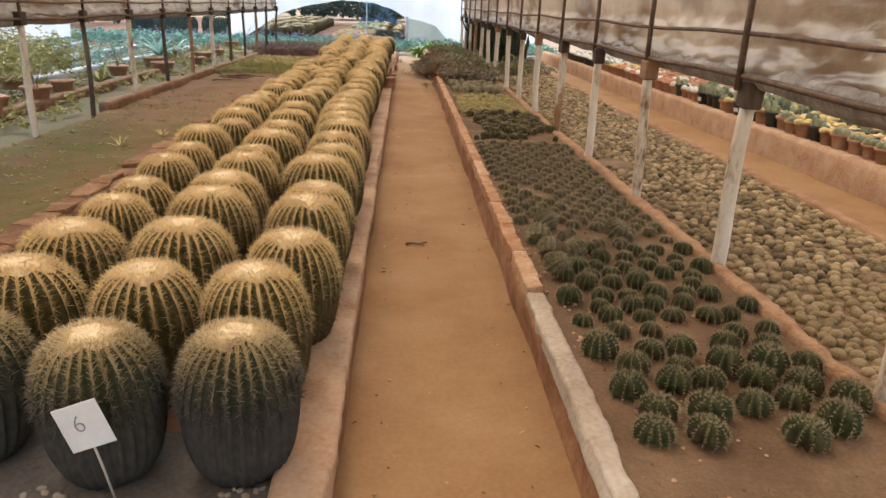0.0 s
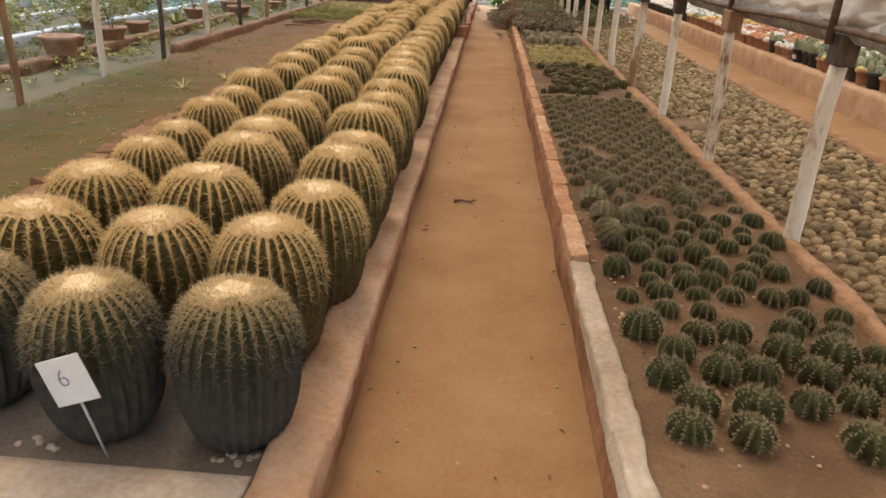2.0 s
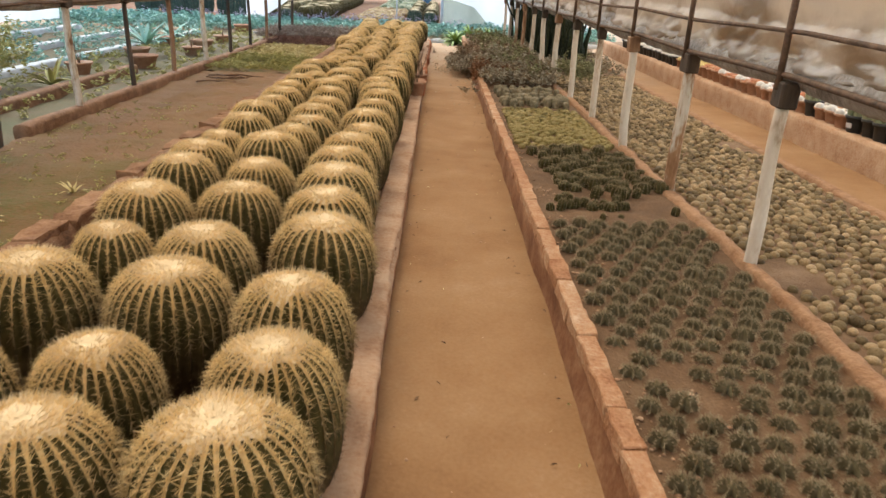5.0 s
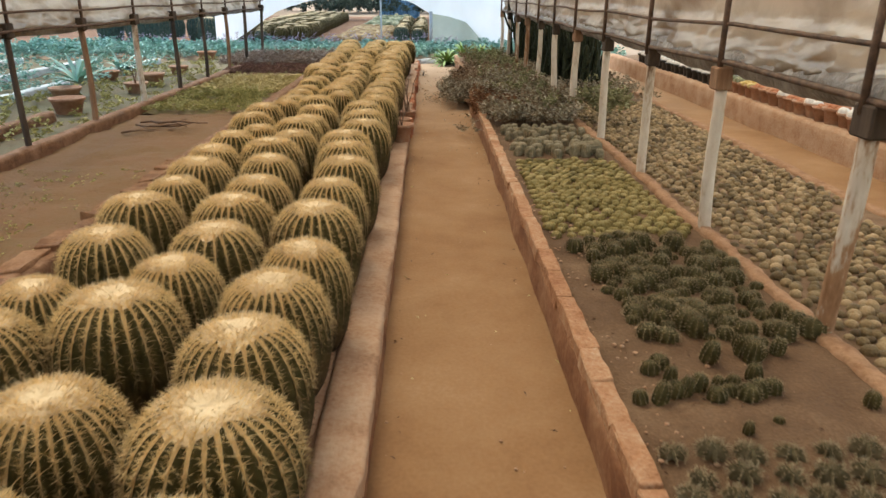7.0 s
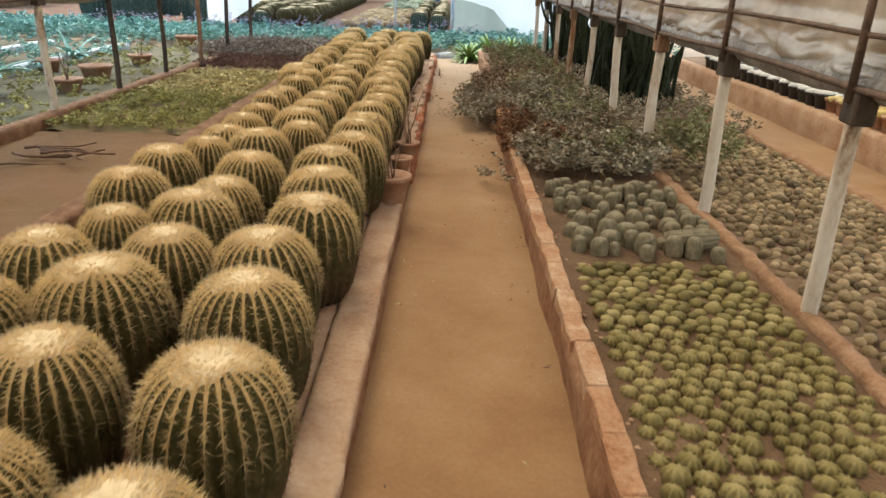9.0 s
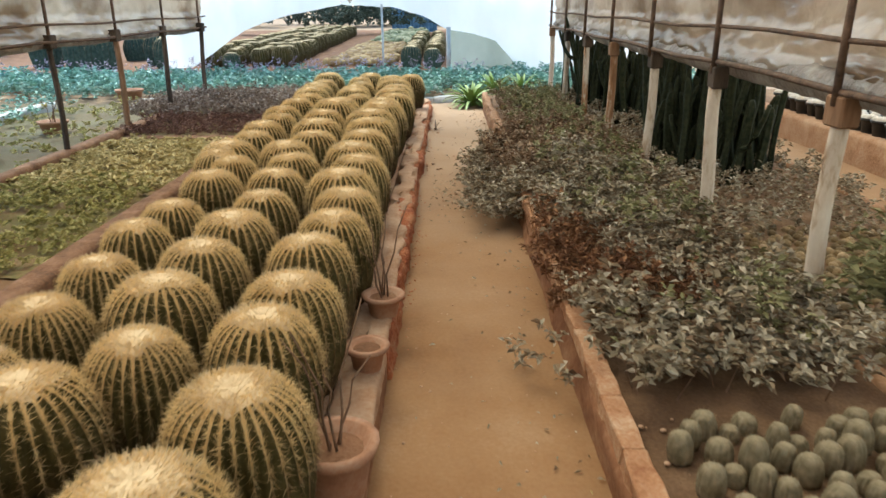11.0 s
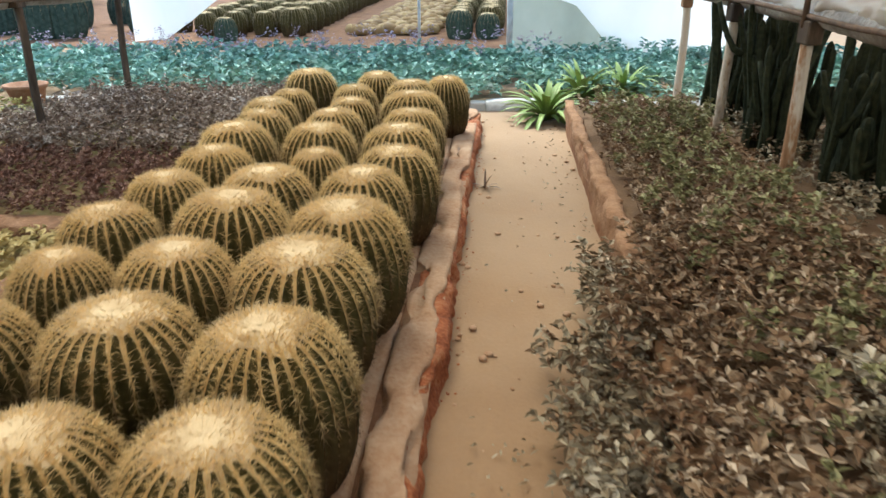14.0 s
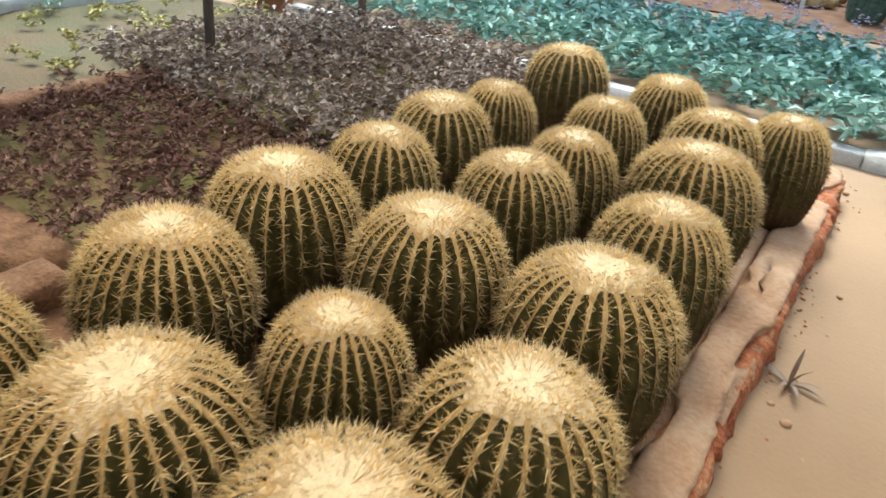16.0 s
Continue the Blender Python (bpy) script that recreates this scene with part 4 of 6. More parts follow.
ROW_MID = [(1.79, 0.82, 0.37), (2.21, 0.83, 0.37), (2.67, 0.86, 0.42), (3.15, 0.87, 0.42), (3.51, 0.88, 0.42), (3.92, 0.87, 0.39), (4.29, 0.89, 0.35), (4.83, 0.90, 0.43), (5.19, 0.88, 0.40), (5.81, 0.92, 0.41), (6.27, 0.93, 0.39), (6.83, 0.99, 0.44), (7.14, 0.91, 0.37), (7.59, 0.89, 0.42), (8.01, 0.93, 0.42), (8.41, 0.92, 0.39), (8.85, 0.94, 0.37), (9.32, 1.01, 0.44), (9.69, 0.94, 0.37), (10.09, 0.99, 0.41), (10.40, 0.95, 0.36), (10.82, 0.95, 0.39), (11.37, 1.02, 0.41), (11.62, 0.84, 0.33), (12.04, 0.94, 0.40), (12.43, 0.93, 0.38), (12.88, 0.92, 0.40), (13.30, 0.88, 0.36)]
ROW_MID_2 = [(13.80, 0.94, 0.38), (14.17, 0.90, 0.39, 0.58), (14.62, 1.04, 0.41, 0.58), (15.00, 0.93, 0.41, 0.58), (15.52, 0.99, 0.46, 0.59), (15.89, 1.01, 0.41, 0.61), (16.32, 0.99, 0.47, 0.64), (16.79, 0.99, 0.45, 0.60), (17.15, 0.86, 0.32, 0.59), (17.63, 0.97, 0.43, 0.60), (18.18, 1.00, 0.40, 0.57), (18.51, 0.98, 0.35, 0.58), (18.97, 1.04, 0.35, 0.58), (19.58, 0.98, 0.38, 0.58)]
ROW_FAR = [(1.88, 1.25, 0.40), (2.24, 1.27, 0.41), (2.67, 1.29, 0.42), (3.03, 1.24, 0.35), (3.44, 1.27, 0.33), (3.85, 1.27, 0.36), (4.25, 1.27, 0.34), (4.82, 1.35, 0.41), (5.14, 1.22, 0.32), (5.72, 1.32, 0.43), (6.27, 1.33, 0.40), (6.68, 1.37, 0.42), (6.98, 1.34, 0.33), (7.46, 1.29, 0.39), (7.98, 1.36, 0.42), (8.38, 1.31, 0.36), (8.86, 1.36, 0.42), (9.19, 1.35, 0.37), (9.58, 1.33, 0.37), (9.90, 1.23, 0.32), (10.46, 1.40, 0.40), (10.90, 1.40, 0.38), (11.17, 1.28, 0.33), (11.53, 1.28, 0.35), (11.91, 1.27, 0.34), (12.32, 1.26, 0.34), (12.68, 1.27, 0.33), (13.09, 1.27, 0.35)]
ROW_FAR_2 = [(13.73, 1.28, 0.38), (14.05, 1.24, 0.33), (14.35, 1.42, 0.34), (14.73, 1.47, 0.45), (15.01, 1.38, 0.37, 0.58), (15.49, 1.42, 0.40, 0.58), (15.85, 1.38, 0.35), (16.28, 1.43, 0.40, 0.59), (16.65, 1.37, 0.39, 0.61), (17.12, 1.36, 0.42, 0.60), (17.55, 1.40, 0.44, 0.62), (17.97, 1.40, 0.38, 0.60), (18.51, 1.52, 0.41, 0.57), (18.83, 1.47, 0.34, 0.57), (19.76, 1.56, 0.44, 0.57)]
rnd = random.Random(11)
used_base, places = set(), []
for row in (ROW_NEAR, ROW_NEAR_2, ROW_MID, ROW_MID_2, ROW_FAR, ROW_FAR_2):
    for y, off, dia, *top in row:
        front = y < 2.0
        src = GREY_BARREL if front else rnd.choice(BARRELS)
        s = dia / (0.45 if front else 0.425)
        m = pose(-off, y, 0.10, rnd.uniform(-2.5, 2.5), rnd.uniform(-2.5, 2.5), rnd.uniform(0, 360)) @ Matrix.Diagonal((s, s, ((top[0] - 0.105) / 0.475) if top else rnd.uniform(0.96, 1.03) * (0.95 if front else 1.0), 1))
        places.append((src, m))
for src, m in places:
    if src.name in used_base:
        copy_thing(src, m)
    used_base.add(src.name)
for src, m in places:
    if src.name in used_base:
        src.matrix_basis = m
        used_base.discard(src.name)


# ---- the bed of small cacti ----
def small_cactus(name, ribs, R, H, depth, skin, seed, flat=0.8, spine=0.012, per=4, areoles=6, spine_mat=None, rings=8, rib_power=0.55):
    """A small ribbed cactus with short pale thorns on the ribs."""
    rnd = random.Random(seed)
    e = new(name)
    prof = []
    for k in range(rings):
        th = radians(-35 + 122 * k / (rings - 1))
        prof.append((R * max(0.04, math.cos(th)) ** flat, H * (0.42 + 0.58 * math.sin(th)) if th > 0 else H * (0.42 + 0.6 * math.sin(th)), 1.0))
    v, f = lathe(prof, ribs * 4, ribs, depth, rib_power)
    v = [(x * (1 + 0.05 * math.sin(5 * z / H + seed)), y, z) for x, y, z in v]
    f.append(tuple(reversed(range(ribs * 4))))
    link_mesh("body", v, f, skin, e, rib_power > 0.7)
    items = []
    for i in range(ribs):
        a = 2 * math.pi * i / ribs
        for k in range(areoles):
            th = radians(-10 + 90 * k / (areoles - 1))
            r, z = R * max(0.04, math.cos(th)) ** flat, H * (0.42 + 0.58 * math.sin(th)) if th > 0 else H * (0.42 + 0.6 * math.sin(th))
            base = Vector((r * math.cos(a), r * math.sin(a), z))
            n = Vector((math.cos(a) * math.cos(th), math.sin(a) * math.cos(th), math.sin(th) + 0.1))
            for _ in range(per):
                d = (n + Vector([rnd.uniform(-0.8, 0.8) for _ in range(3)])).normalized()
                items.append((base, base + d * spine * rnd.uniform(0.7, 1.3), spine * 0.075))
    v, f = spikes(items)
    link_mesh("spine_coat", v, f, spine_mat or M_PALESPINE, e, False, "short pale thorns")
    return e


def plant_out(sources, spots, label, category, group, rnd, tilt=8):
    """Set one thing on each spot of (x, y, z, size, stretch), turned at random."""
    todo = {}
    for s in sources:
        tagged(s, label, category, group)
    for x, y, z, size, tall in spots:
        src = rnd.choice(sources)
        m = pose(x, y, z, rnd.uniform(-tilt, tilt), rnd.uniform(-tilt, tilt), rnd.uniform(0, 360)) @ Matrix.Diagonal((size, size, size * tall, 1))
        if src in todo:
            copy_thing(src, m)
        else:
            todo[src] = m
    for src, m in todo.items():
        src.matrix_basis = m


rnd = random.Random(21)
spots = []
y = 1.80
row = 0
while y < 3.55:
    x = 0.76 + 0.085 * (row % 2)
    while x < 1.50:
        if rnd.random() > 0.09:
            spots.append((x + rnd.uniform(-0.02, 0.02), y + rnd.uniform(-0.025, 0.025) + 0.04 * (x - 1), 0.185, rnd.uniform(0.85, 1.2) * (0.98 if y < 2.5 else 0.78), rnd.uniform(0.9, 1.15)))
        x += 0.155 if y < 2.6 else 0.130
    y += 0.140 if y < 2.6 else 0.120
    row += 1
plant_out([small_cactus("star_cactus", 10, 0.064, 0.084, 0.50, M_STAR, 3, 0.82, 0.015, 6, 8), small_cactus("star_cactus", 11, 0.062, 0.080, 0.48, M_STAR, 4, 0.82, 0.015, 6, 8), small_cactus("star_cactus", 12, 0.060, 0.088, 0.46, M_STAR, 5, 0.78, 0.015, 6, 8)],
          spots, "dark green ribbed star cactus planted in sandy soil", "cactus", "small star cacti", rnd)

spots = []
y, row = 3.62, 0
while y < 6.55:
    x = 0.72 + 0.06 * (row % 2)
    while x < 1.51:
        if rnd.random() > 0.05 and not (y < 4.05 and rnd.random() < 0.35):
            spots.append((x + rnd.uniform(-0.010, 0.010), y + rnd.uniform(-0.012, 0.012), 0.188, rnd.uniform(0.86, 1.08), rnd.uniform(0.85, 1.1)))
        x += 0.118
    y += 0.103
    row += 1
plant_out([small_cactus("young_star_cactus", 8, 0.045, 0.047, 0.58, M_YOUNGSTAR, 7, 1.0, 0.017, 5, 6, M_STARSPINE), small_cactus("young_star_cactus", 9, 0.044, 0.045, 0.56, M_YOUNGSTAR, 8, 1.0, 0.017, 5, 6, M_STARSPINE)],
          spots, "small grey-green star cactus planted in an even row", "cactus", "rows of young star cacti", rnd)

# fallen striped cacti and dry heads between the two plantings
spots = [(0.74, 3.62, 0.215, 0.95, 0.8), (0.73, 3.18, 0.215, 0.9, 0.8), (0.90, 3.36, 0.215, 0.9, 0.8), (1.18, 3.76, 0.215, 0.9, 0.8), (0.80, 3.92, 0.215, 0.95, 0.8), (0.76, 3.40, 0.215, 0.85, 0.75)]
plant_out([small_cactus("striped_cactus", 13, 0.075, 0.15, 0.25, M_YOUNGSTAR, 9, 0.7, 0.014, 4, 6)], spots, "brownish striped cactus leaning on the soil", "cactus", "leaning striped cacti", rnd, 70)

spots = []
for _ in range(24):
    x, y = rnd.uniform(0.76, 1.5), rnd.uniform(6.60, 7.28)
    spots.append((x, y, 0.185, rnd.uniform(0.45, 0.95), rnd.uniform(0.8, 1.5)))
    if rnd.random() < 0.22:
        spots += [(x + rnd.uniform(0.04, 0.07) * c, y + rnd.uniform(-0.05, 0.05), 0.185, rnd.uniform(0.6, 1.0), rnd.uniform(0.8, 1.3)) for c in (-1, 1)]
plant_out([small_cactus("stub_cactus", 9, 0.036, 0.085, 0.22, M_CLUMP, 12, 0.5, 0.012, 5, 6), small_cactus("stub_cactus", 10, 0.042, 0.075, 0.22, M_CLUMP, 13, 0.5, 0.012, 5, 6)],
          spots, "short dark stubby cactus standing in loose soil", "cactus", "stubby cacti", rnd, 14)

spots = []
y, row = 7.28, 0
while y < 8.5:
    x = 0.80 + 0.05 * (row % 2) + 0.30 * max(0, 7.55 - y) + rnd.uniform(0, 0.07)
    while x < 1.52:
        if rnd.random() > (0.03 if y < 8.25 else 0.35):
            spots.append((x + rnd.uniform(-0.035, 0.035), y + rnd.uniform(-0.03, 0.03), 0.180, rnd.uniform(0.6, 1.25), rnd.uniform(0.6, 1.0)))
        x += 0.076
    y += 0.072
    row += 1
plant_out([small_cactus("clump_cactus", 11, 0.046, 0.082, 0.22, M_CLUMP, 15, 0.6, 0.014, 6, 6), small_cactus("clump_cactus", 10, 0.042, 0.090, 0.22, M_CLUMP, 16, 0.6, 0.014, 6, 6)],
          spots, "dark olive clumping cactus, tightly packed", "cactus", "dark clumping cacti", rnd, 12)


def globe_chunk(seg, rings, ribs, depth):
    prof = []
    for k in range(rings):
        th = radians(-25 + 112 * k / (rings - 1))
        prof.append((max(0.06, math.cos(th)) ** 0.85, 0.3 + 0.7 * math.sin(th), 1.0))
    v, f = lathe(prof, seg, ribs, depth, 0.8)
    return np.array(v), f


def scattered(name, chunk, spots, mat, label, category, seed):
    """Many copies of a chunk joined into one mesh: spots of (x, y, z, size, tall)."""
    rng = np.random.default_rng(seed)
    cv, cf = chunk
    V, F = [], []
    for k, (x, y, z, s, tall) in enumerate(spots):
        a = rng.uniform(0, 6.28); c, q = math.cos(a), math.sin(a)
        w = cv * np.array([s, s * rng.uniform(0.85, 1.15), s * tall])
        w = np.stack([w[:, 0] * c - w[:, 1] * q + rng.uniform(-0.2, 0.2) * w[:, 2], w[:, 0] * q + w[:, 1] * c + rng.uniform(-0.2, 0.2) * w[:, 2], w[:, 2]], 1) + np.array([x, y, z])
        o = k * len(cv)
        V.append(w)
        F += [tuple(i + o for i in fc) for fc in cf]
    ob = link_mesh(name, np.concatenate(V).tolist(), F, mat, smooth=True)
    return tagged(ob, label, category, kind="stuff")


def set_out(name, chunks, spots, mat, label, category, group, seed):
    """One object for each spot, sharing a few meshes."""
    rn = random.Random(seed)
    shared = []
    for cv, cf in chunks:
        me = bpy.data.meshes.new(name)
        me.from_pydata([tuple(p) for p in cv], [], [tuple(q) for q in cf])
        me.materials.append(mat)
        me.polygons.foreach_set("use_smooth", [True] * len(me.polygons))
        shared.append(me)
    for x, y, z, s, tall in spots:
        ob = tagged(new(name, rn.choice(shared)), label, category, group)
        ob.matrix_basis = pose(x, y, z, rn.uniform(-12, 12), rn.uniform(-12, 12), rn.uniform(0, 360)) @ Matrix.Diagonal((s, s * rn.uniform(0.88, 1.12), s * tall, 1))


spots, y, row = [], 8.52, 0
while y < 10.42:
    x = 0.72 + 0.035 * (row % 2)
    while x < 1.52:
        if rnd.random() > 0.05:
            spots.append((x + rnd.uniform(-0.012, 0.012), y + rnd.uniform(-0.012, 0.012), 0.19, rnd.uniform(0.027, 0.039) * (1.2 if y < 8.95 else 1.0), rnd.uniform(0.8, 1.2)))
        x += 0.078 if y < 8.95 else 0.064
    y += 0.07 if y < 8.95 else 0.058
    row += 1
set_out("yellow_cactus", [globe_chunk(32, 6, 8, 0.4), globe_chunk(36, 6, 9, 0.42)], [p for p in spots if p[1] < 9.75], M_YELLOW, "small yellow-green ribbed cactus, closely planted", "cactus", "yellow-green cacti", 5)

scattered("yellow_cactus_planting", globe_chunk(16, 6, 8, 0.4), [p for p in spots if p[1] >= 9.75], M_YELLOW, "dense planting of small yellow-green cacti", "cacti", 5)

spots = []
for _ in range(400):
    x, y = rnd.uniform(0.74, 1.5), rnd.uniform(10.5, 11.75)
    s = rnd.uniform(0.55, 1.1) if y < 11.0 else rnd.uniform(0.55, 0.8)
    if all((x - p[0]) ** 2 + (y - p[1]) ** 2 > (0.050 * (s + p[3])) ** 2 for p in spots):
        spots.append((x, y, 0.185, s, rnd.uniform(0.8, 1.35)))
plant_out([small_cactus("column_cactus", 13, 0.052, 0.12, 0.14, M_COLUMN, 18, 0.42, 0.008, 3, 8, rib_power=0.8), small_cactus("column_cactus", 12, 0.055, 0.11, 0.14, M_COLUMN, 19, 0.42, 0.008, 3, 8, rib_power=0.8)],
          spots, "upright grey-green column cactus with pale ribs", "cactus", "upright column cacti", rnd, 6)

fallen = tagged(small_cactus("fallen_cactus", 13, 0.062, 0.30, 0.16, M_COLUMN, 20, 0.35, 0.008, 3, 9, rib_power=0.8), "striped column cactus lying on the soil", "cactus")
fallen.matrix_basis = pose(1.18, 10.62, 0.245, 0, 86, 12)

# ---- the bed of globular cacti ----
spots, y, row = [], 0.8, 0
while y < 13.9:
    x = 1.71 + 0.04 * (row % 2)
    while x < 2.80:
        gap = noise.noise((x * 2.2, y * 1.6, 5.5))
        if gap < 0.68 and rnd.random() > 0.04:
            spots.append((x + rnd.uniform(-0.02, 0.02), y + rnd.uniform(-0.02, 0.02), 0.168, rnd.uniform(0.021, 0.032), rnd.uniform(1.05, 1.5)))
        x += 0.061
    y += 0.056
    row += 1
set_out("globular_cactus", [globe_chunk(16, 6, 0, 0), globe_chunk(24, 6, 12, 0.08)], [p for p in spots if 2.2 < p[1] < 3.15], M_GLOBE, "small round olive and tan globular cactus", "cactus", "globular cacti", 7)
spots = [p for p in spots if not 2.2 < p[1] < 3.15]
scattered("globular_cactus_planting", globe_chunk(14, 6, 0, 0), spots, M_GLOBE, "dense planting of round tan and olive globular cacti", "cacti", 6)

# ---- dry shrubs of the far beds ----
rng = np.random.default_rng(8)


def field(x0, x1, y0, y1, step, z, s0, s1, keep=1.0):
    out = []
    yy = y0
    while yy < y1:
        xx = x0
        while xx < x1:
            if rng.uniform() < keep:
                out.append((xx + rng.uniform(-0.6, 0.6) * step, yy + rng.uniform(-0.6, 0.6) * step, z, rng.uniform(s0, s1)))
            xx += step
        yy += step
    return out


mass = field(0.66, 1.55, 11.95, 17.0, 0.085, 0.19, 0.75, 1.25, 0.93) + field(0.50, 0.66, 14.5, 16.7, 0.085, 0.17, 0.65, 1.1, 0.8) + field(0.76, 1.55, 17.0, 20.2, 0.085, 0.18, 0.5, 0.85, 0.9)


def withered_zone(x, y):
    """The dead corner of the bed: widest at y 12.5, narrowing along the wall."""
    return 12.5 + 0.1 * math.sin(11 * x) < y < 14.1 and x < 1.30 - 0.33 * (y - 12.0) + 0.08 * math.sin(9 * y)


dead = [p for p in mass if withered_zone(p[0], p[1])]
mass = [p for k, p in enumerate(mass) if not withered_zone(p[0], p[1]) or k % 17 == 0]
shrub_leaves("dusty_succulent_shrubs", [p for p in mass if p[1] < 15.3 + 0.5 * math.sin(7 * p[0])], 0.22, 0.12, 64, 0.045, M_SHRUB, 31, "sprawling mass of dusty grey-brown succulent shrubs", "shrubs")
shrub_leaves("brown_succulent_shrubs", [p for p in mass if p[1] >= 15.3 + 0.5 * math.sin(7 * p[0])], 0.20, 0.12, 64, 0.042, M_SHRUBBROWN, 37, "low mass of reddish brown succulent shrubs", "shrubs")
spill = [(0.42, 12.35, 0.02, 0.8), (0.50, 12.2, 0.05, 0.8), (0.36, 12.5, 0.01, 0.6), (0.52, 12.45, 0.1, 0.8)]
for _ in range(330):
    yy = rng.uniform(14.35, 16.9)
    spill.append((0.60 - rng.uniform(0, 1) ** 1.3 * (0.36 if yy < 16.2 else 0.18), yy, rng.uniform(0.0, 0.12), rng.uniform(0.55, 1.05)))
shrub_leaves("overhanging_succulent_shrubs", spill, 0.19, 0.11, 34, 0.047, M_SHRUB, 32, "dusty shrubs hanging over the low wall onto the path", "shrubs", (-0.2, 0))
shrub_leaves("green_succulent_shrubs", [p for p in field(0.85, 1.6, 12.2, 19.8, 0.19, 0.2, 0.8, 1.25, 0.8) if not withered_zone(p[0] - 0.06, p[1])], 0.27, 0.12, 60, 0.040, M_SHRUBGREEN, 33, "greener succulent shrubs among the dusty ones", "shrubs")
shrub_leaves("low_succulent_shrubs", field(1.66, 2.85, 13.6, 20.2, 0.13, 0.18, 0.7, 1.1, 0.85), 0.2, 0.12, 50, 0.040, M_SHRUB, 34, "low dusty shrubs past the globular cacti", "shrubs")
shrub_leaves("green_bush", [(1.85 + rng.uniform(-0.22, 0.22), 12.3 + rng.uniform(-0.3, 0.3), 0.2, rng.uniform(0.9, 1.4)) for _ in range(26)], 0.34, 0.14, 46, 0.05, M_SHRUBGREEN, 35, "leafy green bush growing by the kerb", "bush")
shrub_leaves("withered_shrubs", dead + [(x - 0.10, y, z - 0.02, 0.75 * s) for x, y, z, s in dead if x < 0.78 and y < 13.5], 0.19, 0.12, 62, 0.036, M_DRYSHRUB, 36, "withered red-brown shrubs among the dusty ones", "shrubs")
stems = []
for x, y, z, s in mass[::2]:
    a = rng.uniform(0, 6.28)
    tip = Vector((x + 0.1 * s * math.cos(a), y + 0.1 * s * math.sin(a), z + 0.21 * s))
    stems.append((Vector((x, y, z - 0.02)), tip, 0.0035))
v, f = spikes(stems)
rs = np.random.default_rng(83)
stalks = []
for x, y, z, s in dead * 7:
    x += rs.uniform(-0.10, 0.05)
    y += rs.uniform(-0.07, 0.07)
    tip = Vector((x + rs.uniform(-0.11, 0.07), y + rs.uniform(-0.12, 0.08), z + rs.uniform(0.12, 0.28) * s))
    stalks.append((Vector((x, y, z - 0.02)), tip, rs.uniform(0.002, 0.004)))
dv, df = spikes(stalks)
tagged(link_mesh("dead_stalks", dv, df, M_DRYSHRUB), "tangle of dead red-brown stalks at the corner of the bed", "stalks", kind="stuff")
tagged(link_mesh("shrub_stems", v, f, M_STEM), "thin dry brown stems under the shrub leaves", "stems", kind="stuff")

shrub_leaves("weeds", field(-3.4, -2.1, 13.4, 15.5, 0.10, 0.1, 0.5, 1.2, 0.9), 0.08, 0.09, 64, 0.034, M_GRASS, 41, "low green weeds covering the bed", "weeds")
shrub_leaves("dry_grass", field(-3.4, -2.1, 15.2, 17.1, 0.09, 0.1, 0.6, 1.1, 0.95), 0.07, 0.09, 40, 0.055, M_DRYGRASS, 42, "yellowed dry grass covering the bed", "grass")
shrub_leaves("purple_shrubs", field(-3.5, -1.85, 17.4, 18.6, 0.085, 0.1, 0.7, 1.1, 0.95), 0.15, 0.09, 46, 0.036, M_PURPLE, 43, "low dark purple-brown succulent groundcover", "shrubs")
shrub_leaves("grey_purple_shrubs", field(-3.9, -1.9, 18.55, 20.7, 0.095, 0.1, 0.8, 1.3, 0.95), 0.22, 0.10, 46, 0.042, M_GREYPURPLE, 44, "grey-purple succulent shrubs with pale tips", "shrubs")
shrub_leaves("moss_tufts", field(-3.4, -2.15, 2.0, 10.4, 0.12, 0.09, 0.4, 0.9, 0.45), 0.035, 0.09, 26, 0.022, M_GRASS, 45, "scattered low weeds on the mossy soil", "weeds")
shrub_leaves("side_weeds", field(-5.4, -3.6, 3.0, 20.4, 0.2, 0.06, 0.5, 1.2, 0.45), 0.13, 0.12, 36, 0.05, M_GRASS, 46, "patchy weeds between posts and pots", "weeds")
shrub_leaves("side_bushes", [(x + rng.uniform(-0.35, 0.35), y + rng.uniform(-0.5, 0.5), 0.08, rng.uniform(0.8, 1.5)) for x, y in ((-5.3, 8.2), (-5.1, 9.6), (-5.2, 11.2), (-6.3, 9.0), (-6.2, 12.5), (-7.5, 10.5), (-7.6, 14.0), (-6.0, 6.5)) for _ in range(26)],
             0.55, 0.2, 44, 0.06, M_GRASS, 47, "straggly green bushes in the side bed", "bushes")
shrub_leaves("side_pale_plants", field(-9.5, -5.0, 13.0, 20.6, 0.30, 0.06, 0.6, 1.3, 0.7), 0.2, 0.16, 26, 0.07, M_BLUE, 48, "bluish low plants in the side beds", "plants")

# ---- blue-green strip, its flowers and the fern at the path's end ----
shrub_leaves("blue_green_plants", field(-10, 4.5, 21.25, 23.9, 0.2, 0.0, 0.8, 1.3, 0.95), 0.30, 0.15, 44, 0.095, M_BLUE, 51, "wide strip of blue-green leafy plants", "plants")
shrub_leaves("lilac_flowers", field(-8, 0.6, 23.0, 24.8, 0.26, 0.22, 0.6, 1.2, 0.6), 0.26, 0.12, 12, 0.05, M_LILAC, 52, "pale lilac flowers above the blue-green plants", "flowers")


